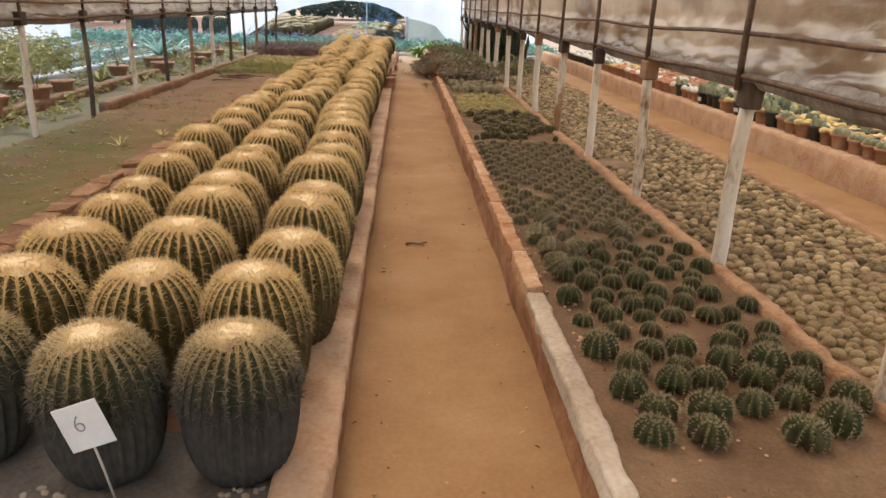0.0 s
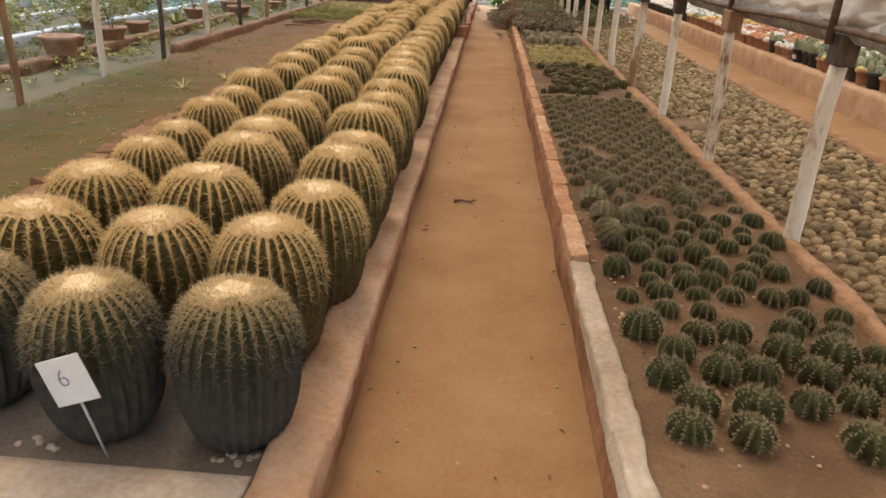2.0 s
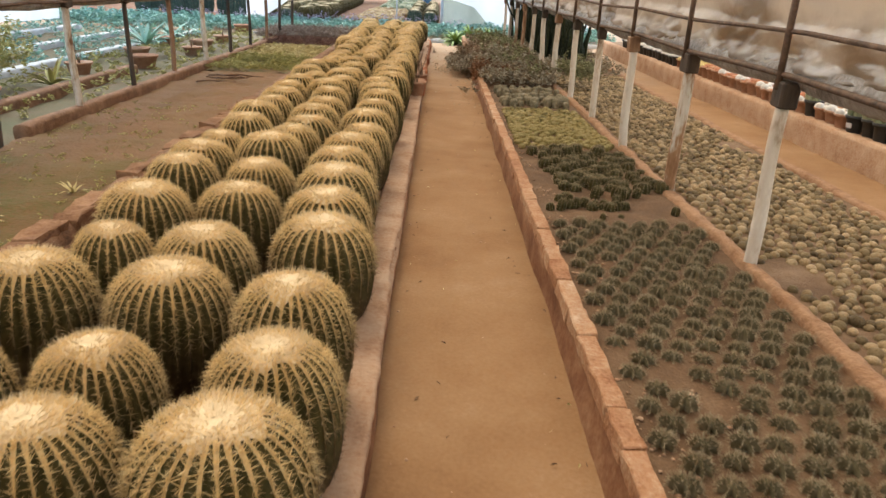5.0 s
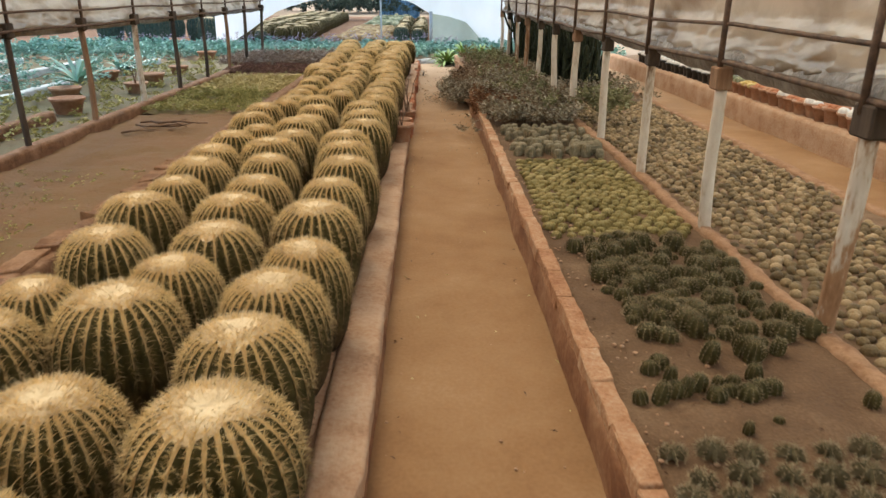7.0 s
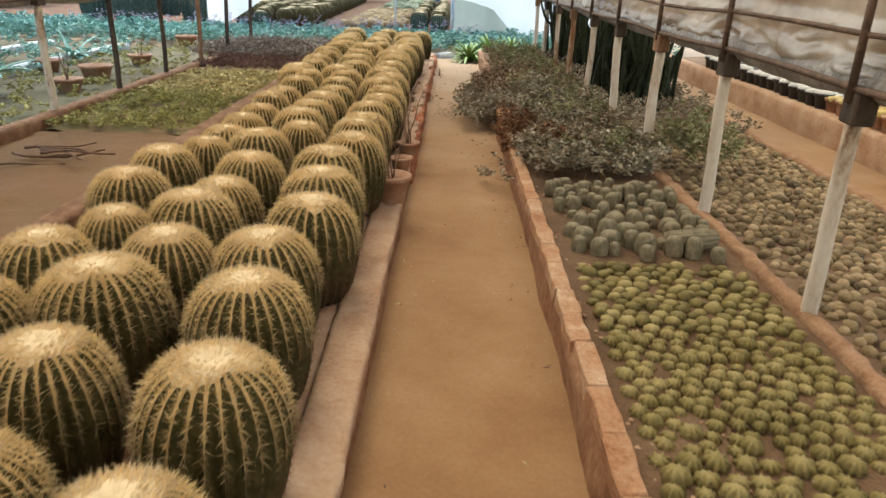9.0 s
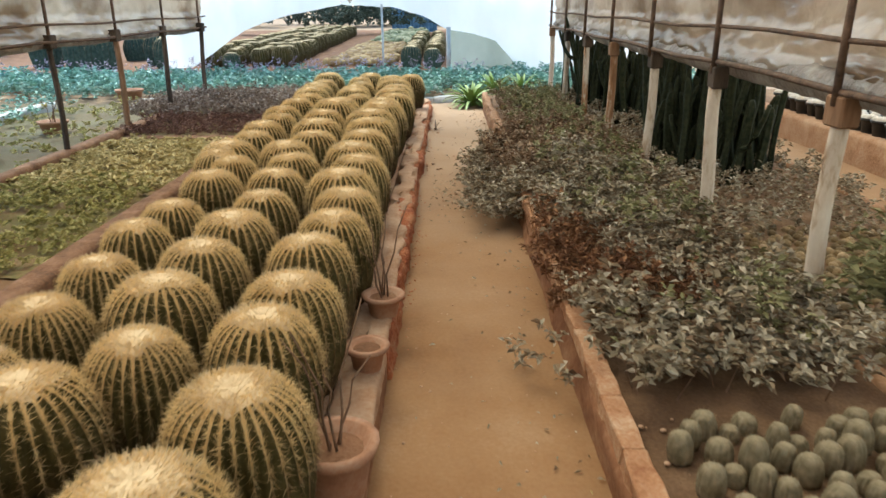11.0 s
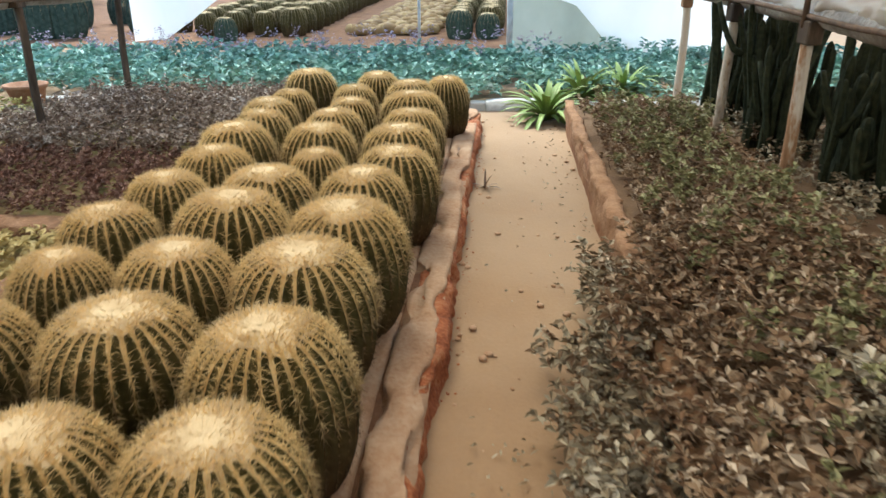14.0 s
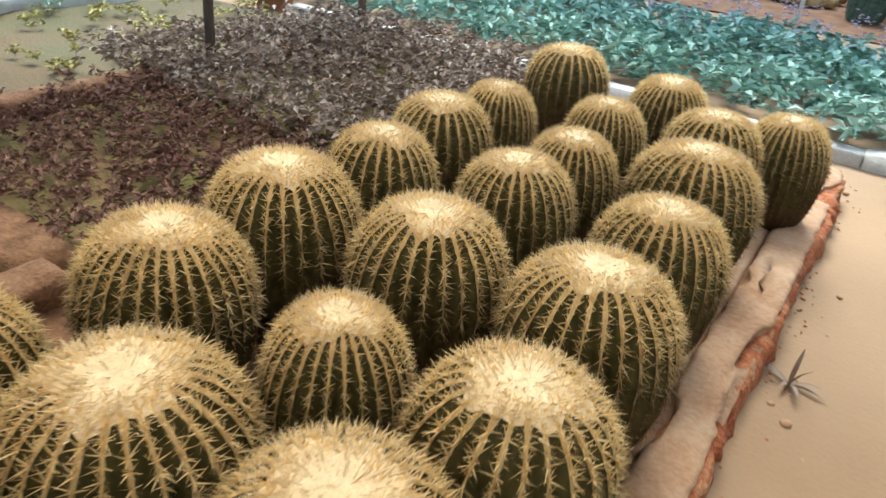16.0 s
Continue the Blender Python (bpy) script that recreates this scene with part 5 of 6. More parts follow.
def arching_plant(name, x, y, z, n, length, width, mat, seed, label, category, rise=1.0, droop=0.16):
    """A rosette of arching strap leaves with a fold along each."""
    rn = random.Random(seed)
    e = tagged(new(name), label, category)
    e.location = (x, y, z)
    for k in range(n):
        a, el, ln = rn.uniform(0, 6.283), rn.uniform(0.35, 1.25) * rise, length * rn.uniform(0.65, 1.15)
        v, f = [], []
        p, d = Vector((0, 0, 0)), Vector((math.cos(a) * math.cos(el), math.sin(a) * math.cos(el), math.sin(el)))
        side = Vector((-math.sin(a), math.cos(a), 0))
        for j in range(7):
            t = j / 6
            w = width * math.sin(math.pi * (0.12 + 0.88 * t)) ** 0.8 + 0.001
            v += [p - side * w, p - Vector((0, 0, w * 0.45)), p + side * w]
            p = p + d * ln / 6
            d = (d - Vector((0, 0, droop))).normalized()
        for j in range(6):
            i = j * 3
            f += [(i, i + 1, i + 4, i + 3), (i + 1, i + 2, i + 5, i + 4)]
        link_mesh("leaf", v, f, mat, e, True)
    return e


for k, (x, y, z, n, length) in enumerate([(0.42, 20.55, 0.0, 84, 0.50), (0.80, 21.25, 0.05, 70, 0.50), (1.25, 21.45, 0.05, 60, 0.46)]):
    arching_plant("broadleaf_plant", x, y, z, n, length, 0.026, M_FERN, 3 + k, "bright green leafy plant growing at the path's end", "plant", 1.05, 0.27)



# ---- tall dark column cacti beside the posts ----
def column_clump(x, y, n, h, seed, label):
    rn = random.Random(seed)
    e = tagged(new("tall_column_cactus"), label, "column cactus", "tall dark cacti")
    e.location = (x, y, 0.15)
    for k in range(n + 30):
        a, r = rn.uniform(0, 6.283), 0.34 * math.sqrt(rn.random())
        bx, by, hh, w = r * math.cos(a), r * math.sin(a), h * rn.uniform(0.35, 1.1), rn.uniform(0.4, 0.85)
        prof = [(0.045 * w, 0, 1), (0.052 * w, hh * 0.2, 1), (0.046 * w, hh * 0.35, 1), (0.05 * w, hh * 0.6, 1), (0.048 * w, hh * 0.9, 1), (0.034 * w, hh * 0.97, 1), (0.012 * w, hh, 1)]
        v, f = lathe(prof, 20, 5, 0.4, 0.8)
        lx, ly = rn.uniform(-0.16, 0.22), rn.uniform(-0.2, 0.2)
        v = [(px + bx + lx * pz + 0.02 * math.sin(5 * pz + k), py + by + ly * pz, pz) for px, py, pz in v]
        link_mesh("stem", v, f, M_SHADEDCOL, e, True)
        if k % 2 == 0:
            z0, out, s2 = hh * rn.uniform(0.25, 0.6), rn.uniform(0.08, 0.2), rn.uniform(0, 6.283)
            pts = [(bx + lx * z0 + out * t * math.cos(s2), by + ly * z0 + out * t * math.sin(s2), z0 + 0.34 * t * t) for t in (0, 0.3, 0.6, 0.85, 1.0)]
            v, f = tube(pts, 0.026, 6, 0.6)
            link_mesh("arm", v, f, M_SHADEDCOL, e, True)
    return e


for k, (x, y, n, h) in enumerate([(2.08, 15.65, 14, 1.05), (2.2, 15.2, 10, 1.0), (2.15, 17.9, 12, 1.05), (1.95, 18.9, 12, 1.1), (1.98, 19.8, 8, 1.0), (2.6, 18.6, 10, 1.1)]):
    column_clump(x, y, n, h, k, "dense clump of tall dark green column cacti, darkened for shade")


# ---- pots ----
def pot_chunk(r, h, thick=0.008, rim=0.01):
    prof = [(r * 0.70, 0, 1), (r * 0.72, 0.004, 1), (r * 0.92, h * 0.80, 1), (r * 0.92 + rim, h * 0.81, 1), (r + rim, h, 1), (r - thick, h, 1), (r * 0.88 - thick, h * 0.84, 1), (0.004, h * 0.82, 1)]
    return lathe(prof, 18)


def potted(name, r, h, mat, label, heads_mat, head_r, heads, seed, tall=1.0, card=False):
    """A round pot with soil and a few cactus heads."""
    rn = random.Random(seed)
    e = tagged(new(name), label, "potted cactus", "potted cacti on the low wall")
    v, f = pot_chunk(r, h)
    link_mesh("pot", v, f, mat, e, True)
    v, f = lathe([(r * 0.86, h * 0.80, 1), (r * 0.5, h * 0.86, 1), (0.004, h * 0.87, 1)], 14)
    link_mesh("soil", v, f, M_SOIL, e, True)
    cv, cf = globe_chunk(20, 6, 10, 0.2)
    for k in range(heads):
        a, q = k * 2.4 + rn.uniform(-0.4, 0.4), r * 0.68 * math.sqrt((k + 0.3) / heads)
        s = head_r * rn.uniform(0.8, 1.15)
        t = tall * rn.uniform(0.7, 1.2)
        link_mesh("cactus_head", [(x * s + q * math.cos(a) * (1 + 4 * z * s * t), y * s + q * math.sin(a) * (1 + 4 * z * s * t), h * 0.82 + z * s * t) for x, y, z in cv], cf, heads_mat, e, True)
    if card:
        b = bmesh.new()
        bmesh.ops.create_cube(b, size=1)
        bmesh.ops.scale(b, vec=(0.003, 0.042, 0.034), verts=b.verts)
        tag = part("name_card", b, M_CARD, e, "small white name card")
        tag.matrix_basis = pose(r * 0.90 + 0.004, 0, h * 0.45, 0, 9, 0)
    return e


kinds = {
    "yellow": [potted("potted_cactus", 0.065, 0.11, M_TERRA, "terracotta pot with a yellow-green woolly cactus", M_GREENHEAD, 0.032, 6, 1, 1.9), potted("potted_cactus", 0.07, 0.12, M_TERRA, "terracotta pot with orange-yellow cactus heads", M_ORANGE, 0.034, 6, 2, 1.2)],
    "dark": [potted("potted_cactus", 0.065, 0.12, M_BLACKPOT, "black plastic pot with a dark green cactus", M_GREENHEAD, 0.024, 8, 3, 4.2, True), potted("potted_cactus", 0.065, 0.125, M_BLACKPOT, "black plastic pot with a grey-green cactus", M_GREENHEAD, 0.026, 6, 7, 3.4)],
    "white": [potted("potted_cactus", 0.075, 0.11, M_TERRA, "terracotta pot with a woolly white cactus", M_WHITEHEAD, 0.04, 5, 4, 1.3)],
    "red": [potted("potted_cactus", 0.085, 0.12, M_TERRA, "terracotta pot with red-brown cactus heads", M_REDHEAD, 0.034, 7, 5, 1.2)],
    "whiteblack": [potted("potted_cactus", 0.065, 0.12, M_BLACKPOT, "black plastic pot with a woolly white cactus", M_WHITEHEAD, 0.038, 5, 6, 1.3)],
}
first = {}
rnd = random.Random(31)


def pot_kind(y):
    if y < 6.4: return "yellow"
    if y < 7.9: return rnd.choice(["yellow", "yellow", "dark"])
    if y < 9.3: return rnd.choice(["dark", "dark", "dark", "yellow"])
    if y < 10.4: return rnd.choice(["white", "white", "white", "dark"])
    if y < 13.5: return rnd.choice(["red", "red", "red", "white"])
    if y < 14.6: return "yellow"
    return "whiteblack"


y = 2.6
while y < 18.5:
    src = rnd.choice(kinds[pot_kind(y)])
    m = pose(3.99 + rnd.uniform(-0.015, 0.02), y, 0.282, 0, 0, rnd.uniform(195, 250)) @ Matrix.Diagonal([rnd.uniform(1.18, 1.4)] * 3 + [1])
    if src in first:
        copy_thing(src, m)
    else:
        first[src] = m
    y += rnd.uniform(0.195, 0.225)
back = {"red": [], "yellow": [], "white": [], "dark": [], "whiteblack": []}
pots_t, pots_b = [], []
for i in range(11):
    y = 2.6
    while y < 18.5:
        k = pot_kind(y)
        x = 4.22 + 0.20 * i + rnd.uniform(-0.02, 0.02)
        back[k] += [(x + rnd.uniform(-0.05, 0.05), y + rnd.uniform(-0.05, 0.05), 0.37, rnd.uniform(0.03, 0.05), rnd.uniform(0.9, 1.7) * (2.2 if k == "dark" else 1)) for _ in range(3)]
        (pots_b if k in ("dark", "whiteblack") else pots_t).append((x, y, 0.26, 1.0, 1.0))
        y += rnd.uniform(0.19, 0.225)
pc = pot_chunk(0.088, 0.14)
scattered("terracotta_pots", (np.array(pc[0]), pc[1]), pots_t, M_TERRA, "closely set rows of small terracotta pots", "pots", 61)
scattered("black_pots", (np.array(pc[0]), pc[1]), pots_b, M_BLACKPOT, "closely set rows of black plastic pots", "pots", 62)
for k, mat, lab in (("red", M_REDHEAD, "red-brown"), ("yellow", M_ORANGE, "orange and yellow"), ("white", M_WHITEHEAD, "woolly white"), ("dark", M_GREENHEAD, "grey-green"), ("whiteblack", M_WHITEHEAD, "woolly white")):
    if back[k]:
        scattered("potted_cactus_heads", globe_chunk(12, 5, 0, 0), back[k], mat, lab + " cactus heads in rows of pots", "cacti", 63)
for src, m in first.items():
    src.matrix_basis = m
for ks in kinds.values():
    for src in ks:
        if src not in first:
            src.matrix_basis = pose(4.1, 2.4, 0.262)


def clay_pot(x, y, z, r, h, label, plant=None, seed=0):
    e = tagged(new("clay_pot"), label, "pot")
    e.location = (x, y, z)
    v, f = pot_chunk(r, h, 0.012, 0.014)
    link_mesh("pot", v, f, M_TERRA, e, True)
    v, f = lathe([(r * 0.86, h * 0.82, 1), (r * 0.5, h * 0.87, 1), (0.004, h * 0.88, 1)], 14)
    link_mesh("soil", v, f, M_REDSOIL, e, True)
    rn = random.Random(seed)
    if plant == "dry":
        for k in range(5):
            a, ln = rn.uniform(0, 6.28), rn.uniform(0.25, 0.45)
            pts = [Vector((0.02 * math.cos(a) + 0.10 * t * t * math.cos(a) + 0.01 * math.sin(9 * t + k), 0.02 * math.sin(a) + 0.10 * t * t * math.sin(a), h * 0.86 + ln * t)) for t in (0, 0.25, 0.5, 0.75, 1)]
            v, f = tube(pts, 0.005, 5, 0.4)
            link_mesh("twig", v, f, M_STEM, e, True, "dry bare twig")
    return e


clay_pot(-0.26, 11.52, 0.135, 0.115, 0.17, "terracotta pot with a dry twiggy plant on the wall", "dry", 1)
clay_pot(-0.25, 12.25, 0.135, 0.075, 0.10, "small terracotta pot on the low wall", None, 2)
clay_pot(-0.23, 12.75, 0.135, 0.085, 0.10, "small terracotta bowl on the low wall", "dry", 3)
rn = random.Random(5)
for k, (x, y, r) in enumerate([(-4.35, 5.1, 0.2), (-4.35, 7.7, 0.2), (-4.5, 8.2, 0.13), (-4.4, 8.9, 0.17), (-5.2, 9.9, 0.16), (-4.5, 9.8, 0.15), (-4.6, 12.0, 0.16), (-4.4, 13.6, 0.2), (-4.9, 14.6, 0.2), (-4.3, 15.5, 0.16), (-4.4, 16.4, 0.2), (-4.8, 20.8, 0.2), (-4.5, 18.0, 0.16), (-5.3, 16.9, 0.18)]):
    clay_pot(x, y, 0.15 if y < 13 else 0.05, r, r * 1.0, "weathered terracotta pot standing by the low edging", "dry" if k % 3 == 0 else None, k + 10)
arching_plant("agave", -4.9, 15.0, 0.25, 22, 0.55, 0.035, M_BLUE, 8, "spiky blue-grey agave growing in the side bed", "agave", 1.1)
arching_plant("agave", -5.6, 18.2, 0.1, 20, 0.5, 0.035, M_BLUE, 9, "spiky blue-grey agave growing in the side bed", "agave", 1.1)
arching_plant("agave", -4.6, 11.3, 0.1, 18, 0.4, 0.03, M_GRASS, 10, "spiky green agave beside the pots", "agave", 1.1)

# ---- numbered card on a stick ----
card = tagged(new("plant_label"), "grey-white square card numbered 6 on a thin stick", "plant label")
card.location = (-0.765, 1.645, 0.085)
card.rotation_euler = (radians(13), radians(-4), 0)
b = bmesh.new()
bmesh.ops.create_cube(b, size=1)
bmesh.ops.scale(b, vec=(0.125, 0.004, 0.125), verts=b.verts)
bmesh.ops.bevel(b, geom=b.edges[:], offset=0.0012, segments=1, affect='EDGES')
plate = part("card", b, M_CARD, card)
plate.location = (0, 0, 0.305)
plate.rotation_euler = (radians(-16), radians(-18), 0)
v, f = tube([(0, 0.006, -0.03), (0.002, 0.007, 0.14), (0, 0.008, 0.29)], 0.0035, 6)
link_mesh("stick", v, f, M_STICK, card, True, "thin pale stick")
digit = bpy.data.curves.new("number", 'FONT')
digit.body, digit.size, digit.extrude, digit.align_x, digit.align_y = "6", 0.068, 0.0006, 'CENTER', 'CENTER'
digit.offset = -0.0016
digit.materials.append(M_INK)
number = new("number", digit)
number.parent = plate
number.matrix_basis = pose(-0.008, -0.0032, 0.008, 90, 0, 0)

# ---- far end: torn curtain and the next tunnel ----
GABLE_Y = 25.0


def curtain(name, outline, y, mat, label, seed):
    """A hanging sheet: columns of (x, low, high), with folds in depth."""
    v, f = [], []
    rows = 10
    cols = []
    for (xa, la, ha), (xb, lb, hb) in zip(outline, outline[1:]):
        k = max(1, int(abs(xb - xa) / 0.12))
        for i in range(k):
            t = i / k
            cols.append((xa + (xb - xa) * t, la + (lb - la) * t, ha + (hb - ha) * t))
    cols.append(outline[-1])
    for x, lo, hi in cols:
        for j in range(rows):
            z = lo + (hi - lo) * j / (rows - 1)
            fold = 0.07 * noise.noise((x * 2.2 + seed, z * 0.5, 1)) + 0.03 * noise.noise((x * 9, z * 0.8, seed))
            v.append((x, y + fold, z + (0.03 * noise.noise((x * 5, seed, 2)) if j == 0 else 0)))
    for i in range(len(cols) - 1):
        for j in range(rows - 1):
            a = i * rows + j
            f.append((a, a + rows, a + rows + 1, a + 1))
    return tagged(link_mesh(name, v, f, mat, smooth=True), label, "curtain")


curtain("white_curtain", [(-5.75, 0.2, 4.2), (-5.25, 0.22, 4.2), (-4.8, 0.5, 4.2), (-4.4, 0.78, 4.3), (-3.95, 1.02, 4.4), (-3.3, 1.22, 4.5), (-2.5, 1.37, 4.6), (-2.1, 1.44, 4.6)], GABLE_Y, M_CURTAIN, "white plastic curtain drawn aside at the gable", 1)
curtain("white_curtain", [(-2.1, 1.44, 4.6), (-1.7, 1.42, 4.6), (-1.05, 1.39, 4.6), (-0.45, 1.22, 4.6), (0.06, 0.95, 4.5), (0.6, 0.86, 4.4), (1.05, 0.72, 4.3), (1.5, 0.22, 4.2), (2.3, -0.05, 4.0), (4.5, -0.05, 4.0)], GABLE_Y + 0.02, M_CURTAIN, "white plastic curtain torn along its lower edge", 2)
curtain("gathered_curtain", [(-2.2, 2.05, 3.2), (-2.05, 1.62, 3.2), (-1.9, 1.46, 3.2), (-1.75, 1.66, 3.2), (-1.55, 2.1, 3.2)], GABLE_Y - 0.06, M_TARP, "dusty gathered end of the plastic curtain", 3)
# A less lit sheet; its shade is in the material's colour.
curtain("shaded_sheet", [(0.12, 0.0, 0.95), (0.6, 0.0, 0.88), (1.05, 0.0, 0.76), (1.5, 0.0, 0.40), (2.2, 0.0, 0.2)], GABLE_Y + 0.15, M_SHADEDSHEET, "plastic sheet behind the torn curtain, its shade painted grey-green", 4)
side = curtain("white_side_sheet", [(1.5, 0.25, 1.5), (6, 0.3, 1.5), (11, 0.22, 1.5), (16, 0.35, 1.5), (19.6, 0.3, 1.5)], 8.6, M_CURTAIN, "white plastic side sheet of the neighbouring tunnel", 6)
side.rotation_euler = (0, 0, radians(90))
for x, h, w, lab in ((-1.27, 1.45, 0.022, "slim white pipe standing in the gable opening"), (0.08, 1.0, 0.045, "white wrapped post at the gable opening")):
    v, f = tube([(0, 0, 0), (0.005, 0, h * 0.5), (0, 0, h)], w, 8)
    ob = tagged(link_mesh("gable_post", v, f, M_KERB, smooth=True), lab, "post")
    ob.location = (x, GABLE_Y - 0.06, 0)

rnd = random.Random(77)
for x0, ya, yb, step, cols in ((-3.9, 27.5, 45, 0.62, 4), (-0.25, 27.2, 37, 0.62, 2)):
    y = ya
    while y < yb:
        for c in range(cols):
            s = rnd.uniform(1.05, 1.25)
            copy_thing(BLUE_BARREL if cols == 2 and y < ya + 0.3 else FAR_BARREL, Matrix.Translation((x0 - 0.58 * c - (0.03 * (y - ya) if cols == 4 else 0) + rnd.uniform(-0.05, 0.05), y + rnd.uniform(-0.06, 0.06), -0.05)) @ pose(0, 0, 0, 0, 0, rnd.uniform(0, 360)) @ Matrix.Diagonal((s / 1.0, s, s, 1)))
        y += step
spots = []
for _ in range(420):
    spots.append((rnd.uniform(-2.9, -1.3), rnd.uniform(27.5, 36), 0.05, rnd.uniform(0.09, 0.15), rnd.uniform(0.9, 1.3)))
scattered("far_orange_cacti", globe_chunk(14, 6, 0, 0), spots, M_TANHEAD, "bed of low orange-tan cacti in the next tunnel", "cacti", 71)
spots = [(rnd.uniform(-2.6, -1.0), rnd.uniform(36, 48), 0.05, rnd.uniform(0.12, 0.2), rnd.uniform(0.9, 1.6)) for _ in range(300)]
scattered("far_green_cacti", globe_chunk(14, 6, 0, 0), spots, M_GREENHEAD, "bed of grey-green cacti in the next tunnel", "cacti", 72)
for k in range(9):
    x, y = -6.0 - rnd.uniform(0, 4), 26.5 + rnd.uniform(0, 4)
    s = rnd.uniform(1.5, 2.2)
    copy_thing(BLUE_BARREL, Matrix.Translation((x, y, -0.07)) @ Matrix.Diagonal((s, s, s, 1)))
FAR_BARREL.matrix_basis = pose(-6.4, 28.2, -0.07)
BLUE_BARREL.matrix_basis = pose(-4.9, 26.6, -0.05)
roof("ceiling_next", -5.8, 2.4, 25.4, 50, M_ROOFSIDE, "milky plastic roof of the next tunnel")
v, f = [], []
for i in range(41):
    for z in (0.0, 2.2):
        v.append((-2.9 + 0.06 * i, 49.5 + 0.05 * math.sin(i * 1.9), z))
for i in range(40):
    f.append((2 * i, 2 * i + 2, 2 * i + 3, 2 * i + 1))
tagged(link_mesh("blue_sheet", v, f, M_BLUEPLASTIC), "blue plastic sheet hanging at the far end", "plastic sheet")


def tree_belt(name, x0, x1, y, h, n, seed, label):
    """Far trees: trunks with crowns of many small leaf clumps."""
    rg = np.random.default_rng(seed)
    P, D, L = [], [], []
    for _ in range(n):
        cx, cy, hh = rg.uniform(x0, x1), y + rg.uniform(-4, 4), h * rg.uniform(0.6, 1.15)
        k = 260
        q = rg.normal(0, 1, (k, 3)); q /= np.linalg.norm(q, axis=1)[:, None]
        q *= rg.uniform(0.5, 1.0, (k, 1)) ** 0.4
        P.append(np.array([cx, cy, hh * 0.55]) + q * np.array([hh * 0.45, hh * 0.45, hh * 0.5]))
        D.append(rg.normal(0, 1, (k, 3)) + 0.01); L.append(rg.uniform(0.5, 1.1, k) * hh * 0.13)
    P, D, L = np.concatenate(P), np.concatenate(D), np.concatenate(L)
    return leaf_cloud(name, P, D, L, L * 0.8, M_TREE, 0.2, rg, label=label, category="trees", kind="stuff")


tree_belt("far_trees", -45, 45, 62, 4.2, 70, 81, "belt of dark green trees far behind the tunnels")
tree_belt("far_trees", -34, -14, 34, 3.6, 26, 82, "belt of dark green trees far behind the tunnels")
# Leafy band standing in for a far foliage hill, haze in its colour.
hedge = [(x + rng.uniform(-0.3, 0.3), 46 + rng.uniform(-1.2, 1.2), 0.0, rng.uniform(0.8, 1.25)) for x in np.arange(-24, 9, 0.28)]
shrub_leaves("dark_hedge", hedge, 1.55, 0.6, 70, 0.24, M_TREE, 55, "band of dark foliage behind the next tunnel's beds, haze painted in", "hedge")
soil_bed("next_tunnel_soil", -16, 2.4, 25.7, 52, 0.02, 0.04, M_REDSOIL, "red-brown soil between the beds of the next tunnel", 0.4, 7.7)

# ---- litter ----
v, f = joined([tube([(0, 0, 0.012), (0.04, 0.012, 0.016), (0.08, 0.004, 0.013), (0.13, 0.016, 0.022)], 0.010, 6, 0.5), tube([(0.09, 0.0, 0.014), (0.115, -0.015, 0.012)], 0.006, 5, 0.4)])
ob = tagged(link_mesh("fallen_twig", v, f, M_STEM, smooth=True), "dark dry twig lying on the path", "twig")
ob.location = (0.03, 4.14, 0.0)
rnd = random.Random(91)
for k in range(7):
    pts = [(0.10 * i, 0.02 * math.sin(i * 1.3 + k), 0.015 + 0.012 * math.sin(i + k)) for i in range(6)]
    v, f = tube(pts, 0.012, 5, 0.5)
    ob = tagged(link_mesh("dry_stick", v, f, M_STEM, smooth=True), "dry brown stick lying on bare soil", "stick", "heap of dry sticks")
    ob.location = (-3.0 + rnd.uniform(-0.15, 0.2), 12.2 + rnd.uniform(-0.3, 0.3), 0.105 + 0.012 * k)
    ob.rotation_euler = (0, 0, rnd.uniform(-0.7, 0.9))
cv, cf = globe_chunk(7, 4, 0, 0)
stones, n = [], 0
while n < 330:
    x, y = rnd.uniform(-0.17, 0.55), rnd.uniform(0.8, 20.6)
    if y < 10 and rnd.random() < 0.6:
        continue
    edge = abs(x - 0.19) / 0.36
    if rnd.random() < 0.25 + 0.75 * edge:
        stones.append((x, y, 0.0, rnd.choice([0.003, 0.004, 0.004, 0.005, 0.007] if y < 15 else [0.005, 0.006, 0.008, 0.012, 0.019]), rnd.uniform(0.5, 0.9)))
        n += 1
scattered("path_pebbles", (cv, cf), stones, M_CAP, "small pebbles and crumbs of plaster on the path", "pebbles", 92)
stones = [(0.66 + abs(rnd.gauss(0, 0.22)), rnd.uniform(0.9, 11.8), 0.195, rnd.choice([0.003, 0.004, 0.005, 0.007, 0.010]), rnd.uniform(0.5, 0.9)) for _ in range(900)]
scattered("bed_gravel", (cv, cf), [s for s in stones if s[0] < 1.5], M_CAP, "small gravel and crumbs on the bed's soil", "gravel", 94)
for k in range(16):
    ob = tagged(link_mesh("pale_stone", [(x * 0.015, y * 0.012, z * 0.010) for x, y, z in cv.tolist()], cf, M_DUST, smooth=True), "small pale stone at the foot of the front cacti", "stone", "pale stones")
    ob.matrix_basis = pose(rnd.choice([-0.44, -0.44, -0.95]) + rnd.uniform(-0.07, 0.07), 1.67 + rnd.uniform(-0.03, 0.03), 0.098, rnd.uniform(-25, 25), rnd.uniform(-25, 25), rnd.uniform(0, 360))
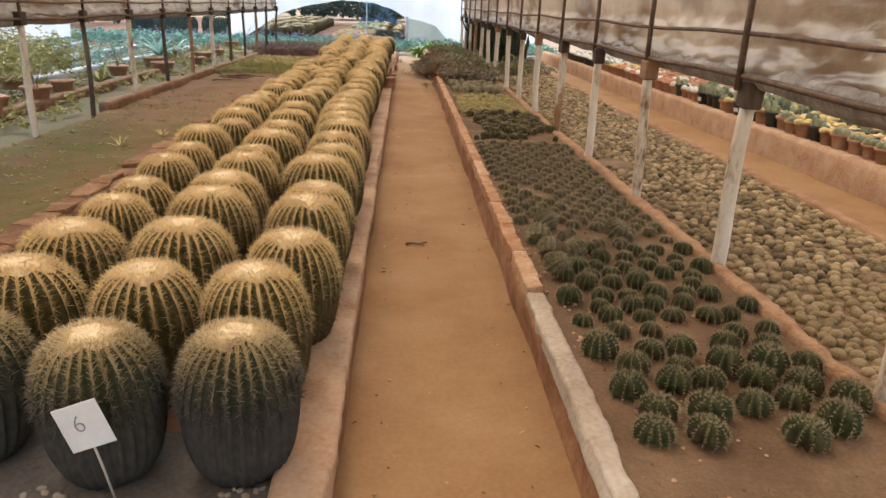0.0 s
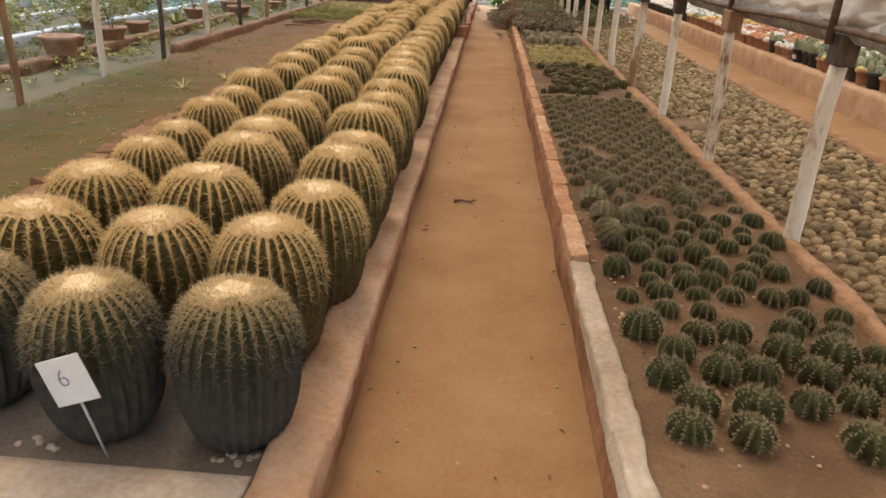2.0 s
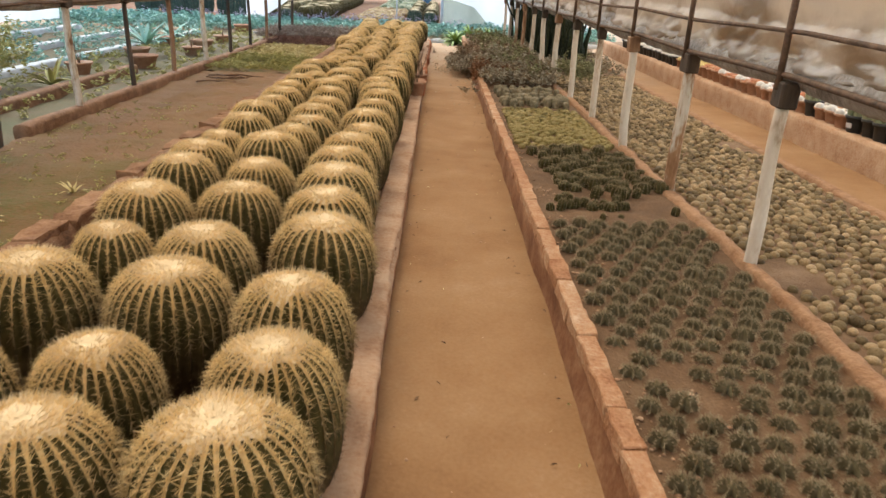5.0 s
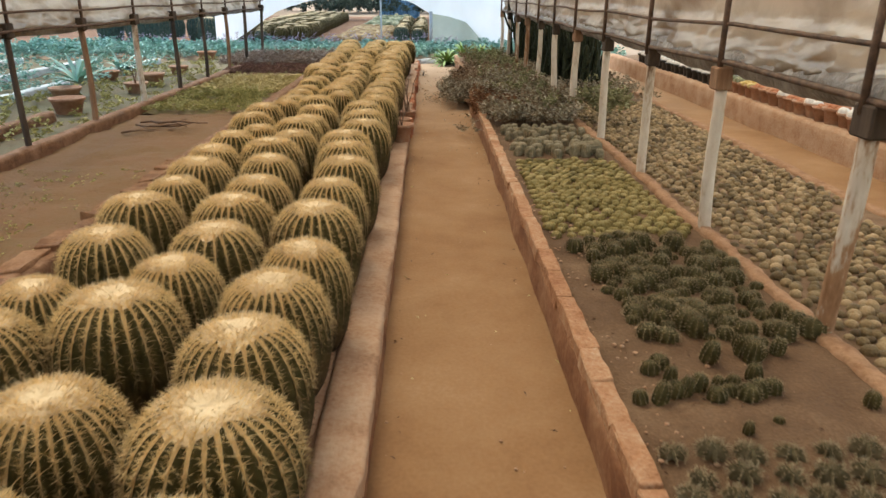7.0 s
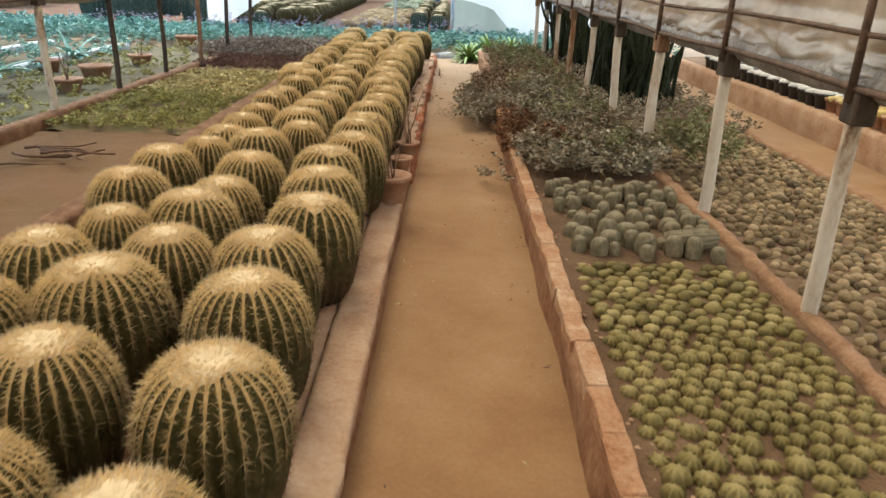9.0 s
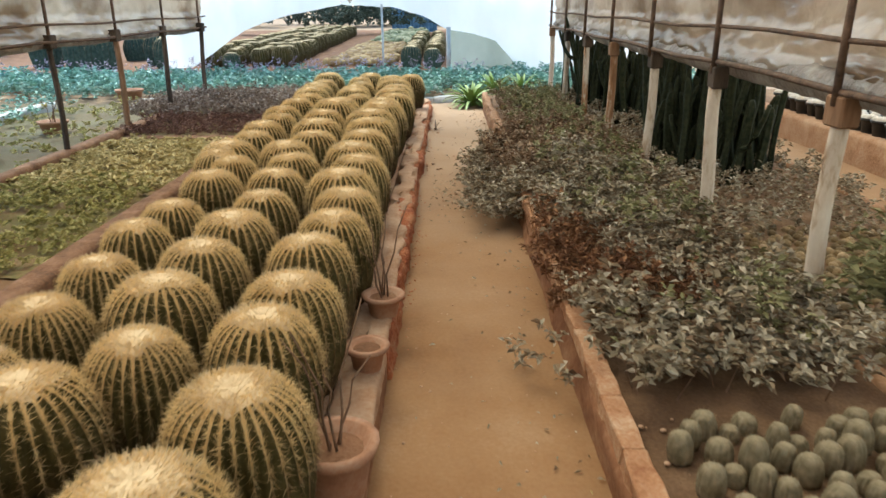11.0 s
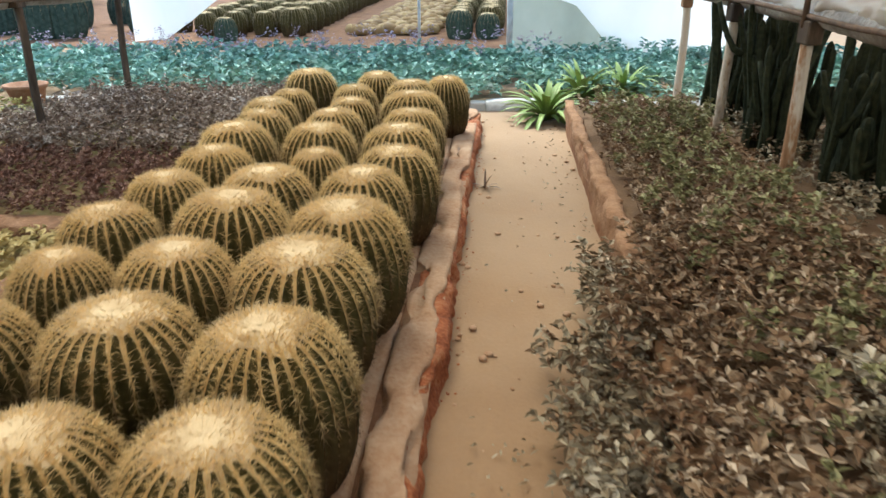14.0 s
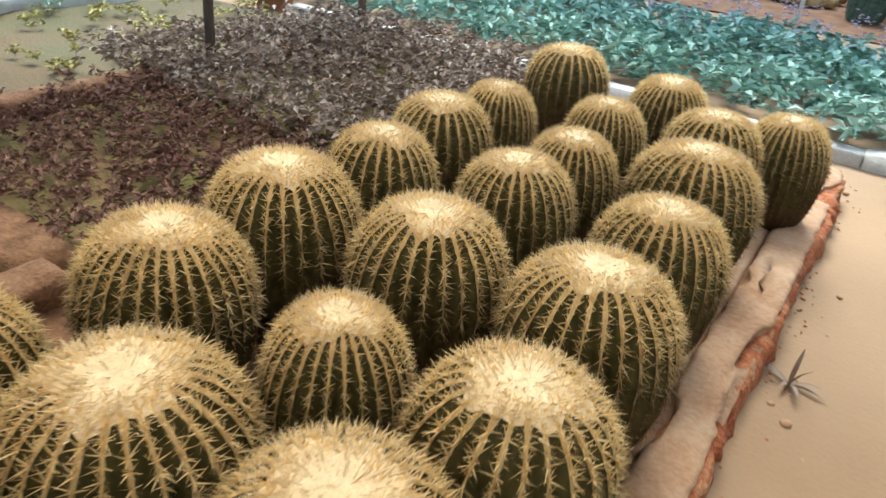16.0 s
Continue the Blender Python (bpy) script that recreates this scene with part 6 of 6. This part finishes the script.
crumbs = [(-0.17 + abs(rnd.gauss(0, 0.035)), rnd.uniform(12.6, 20.3), 0.0, rnd.choice([0.003, 0.004, 0.005, 0.007]), rnd.uniform(0.4, 0.8)) for _ in range(260)]
scattered("clay_crumbs", (cv, cf), crumbs, M_REDCLAY, "crumbs of red clay fallen from the broken wall", "clay crumbs", 95)
rg = np.random.default_rng(93)
k = 520
P = np.stack([0.55 - np.abs(rg.normal(0, 0.22, k)), rg.uniform(11.5, 20.5, k), np.full(k, 0.012)], 1)
P[:240] = np.stack([rg.uniform(-0.08, 0.45, 240), rg.normal(15.35, 0.28, 240), rg.uniform(0.01, 0.05, 240)], 1)
D = np.stack([rg.normal(0, 1, k), rg.normal(0, 1, k), rg.normal(0, 0.15, k)], 1)
leaf_cloud("fallen_leaves", P, D, rg.uniform(0.012, 0.035, k), rg.uniform(0.007, 0.016, k), M_SHRUB, 0.2, rg, label="dry leaves scattered on the path", category="leaves", kind="stuff")
rl = np.random.default_rng(96)
for name, k, mat, words in (("path_litter", 90, M_STEM, "dark bits of dry stem and leaf on the path"), ("pale_path_litter", 34, M_DRYGRASS, "pale bits of straw on the path")):
    side = np.where(rl.uniform(0, 1, k) < 0.5, -0.14 + np.abs(rl.normal(0, 0.13, k)), 0.56 - np.abs(rl.normal(0, 0.13, k)))
    P = np.stack([np.clip(side, -0.15, 0.57), rl.uniform(1.0, 12.0, k), np.full(k, 0.010)], 1)
    D = np.stack([rl.normal(0, 1, k), rl.normal(0, 1, k), rl.normal(0, 0.1, k)], 1)
    leaf_cloud(name, P, D, rl.uniform(0.010, 0.036, k), rl.uniform(0.004, 0.010, k), mat, 0.3, rl, label=words, category="litter", kind="stuff")
k = 900
P = np.stack([rg.uniform(0.66, 1.52, k), rg.uniform(1.0, 8.6, k), np.full(k, 0.205)], 1)
D = np.stack([rg.normal(0, 1, k), rg.normal(0, 1, k), rg.normal(0, 0.2, k)], 1)
leaf_cloud("soil_crumbs", P, D, rg.uniform(0.006, 0.02, k), rg.uniform(0.005, 0.012, k), M_STEM, 0.3, rg, label="dry crumbs and bits of straw on the soil", category="litter", kind="stuff")

arching_plant("small_sprig", -0.09, 18.45, 0.0, 9, 0.12, 0.007, M_GREYPURPLE, 15, "small pale-leaved sprig growing on the path", "plant", 1.25)
arching_plant("dry_weed", -2.35, 7.1, 0.08, 12, 0.16, 0.006, M_DRYGRASS, 16, "dry yellow weed on the bare soil", "weed", 1.1)
arching_plant("dry_weed", -2.55, 6.5, 0.08, 10, 0.14, 0.006, M_DRYGRASS, 17, "dry yellow weed on the bare soil", "weed", 1.1)

# ---- bricks along the tops of two low walls ----
def brick_shapes(width, height, lengths, wear, mat):
    """A few worn bricks of one width, shared by all pieces of a wall."""
    out = []
    for k, length in enumerate(lengths):
        b = bmesh.new()
        bmesh.ops.create_cube(b, size=1)
        bmesh.ops.scale(b, vec=(width, length, height), verts=b.verts)
        bmesh.ops.subdivide_edges(b, edges=[e for e in b.edges if abs(e.verts[0].co.y - e.verts[1].co.y) > 0.05], cuts=2)
        bmesh.ops.bevel(b, geom=[e for e in b.edges if e.is_manifold and e.calc_face_angle() > 0.5], offset=0.005, segments=1, affect='EDGES')
        for vt in b.verts:
            vt.co += Vector([noise.noise((vt.co.x * 22 + k * 9, vt.co.y * 14, vt.co.z * 22 + q * 7)) * wear for q in range(3)])
        me = bpy.data.meshes.new("brick")
        b.to_mesh(me)
        b.free()
        me.materials.append(mat)
        out.append((length, me))
    return out


def brick_course(wall, shapes, x, y0, y1, z, gap, wobble, missing, seed):
    """One course of bricks laid end to end along y."""
    rn = random.Random(seed)
    y = y0
    while y < y1:
        length, me = rn.choice(shapes)
        if rn.random() >= missing:
            ob = new("brick", me)
            ob.parent = wall
            ob.matrix_basis = pose(x + rn.uniform(-1, 1) * wobble, y + length / 2, z + rn.uniform(-1.2, 0.8) * wobble, rn.uniform(-100, 100) * wobble, rn.uniform(-350, 350) * wobble, rn.uniform(-200, 200) * wobble)
        y += length + rn.uniform(0.0, gap)


brick_course(wall_right, brick_shapes(0.078, 0.07, (0.21, 0.225, 0.24, 0.25, 0.27, 0.30), 0.010, M_BRICK), 0.602, 2.90, 14.4, 0.204, 0.006, 0.004, 0.0, 5)
brick_course(wall_left, brick_shapes(0.15, 0.10, (0.20, 0.24, 0.28, 0.31), 0.034, M_OLDBRICK), -2.01, 1.6, 10.5, 0.165, 0.06, 0.014, 0.15, 6)
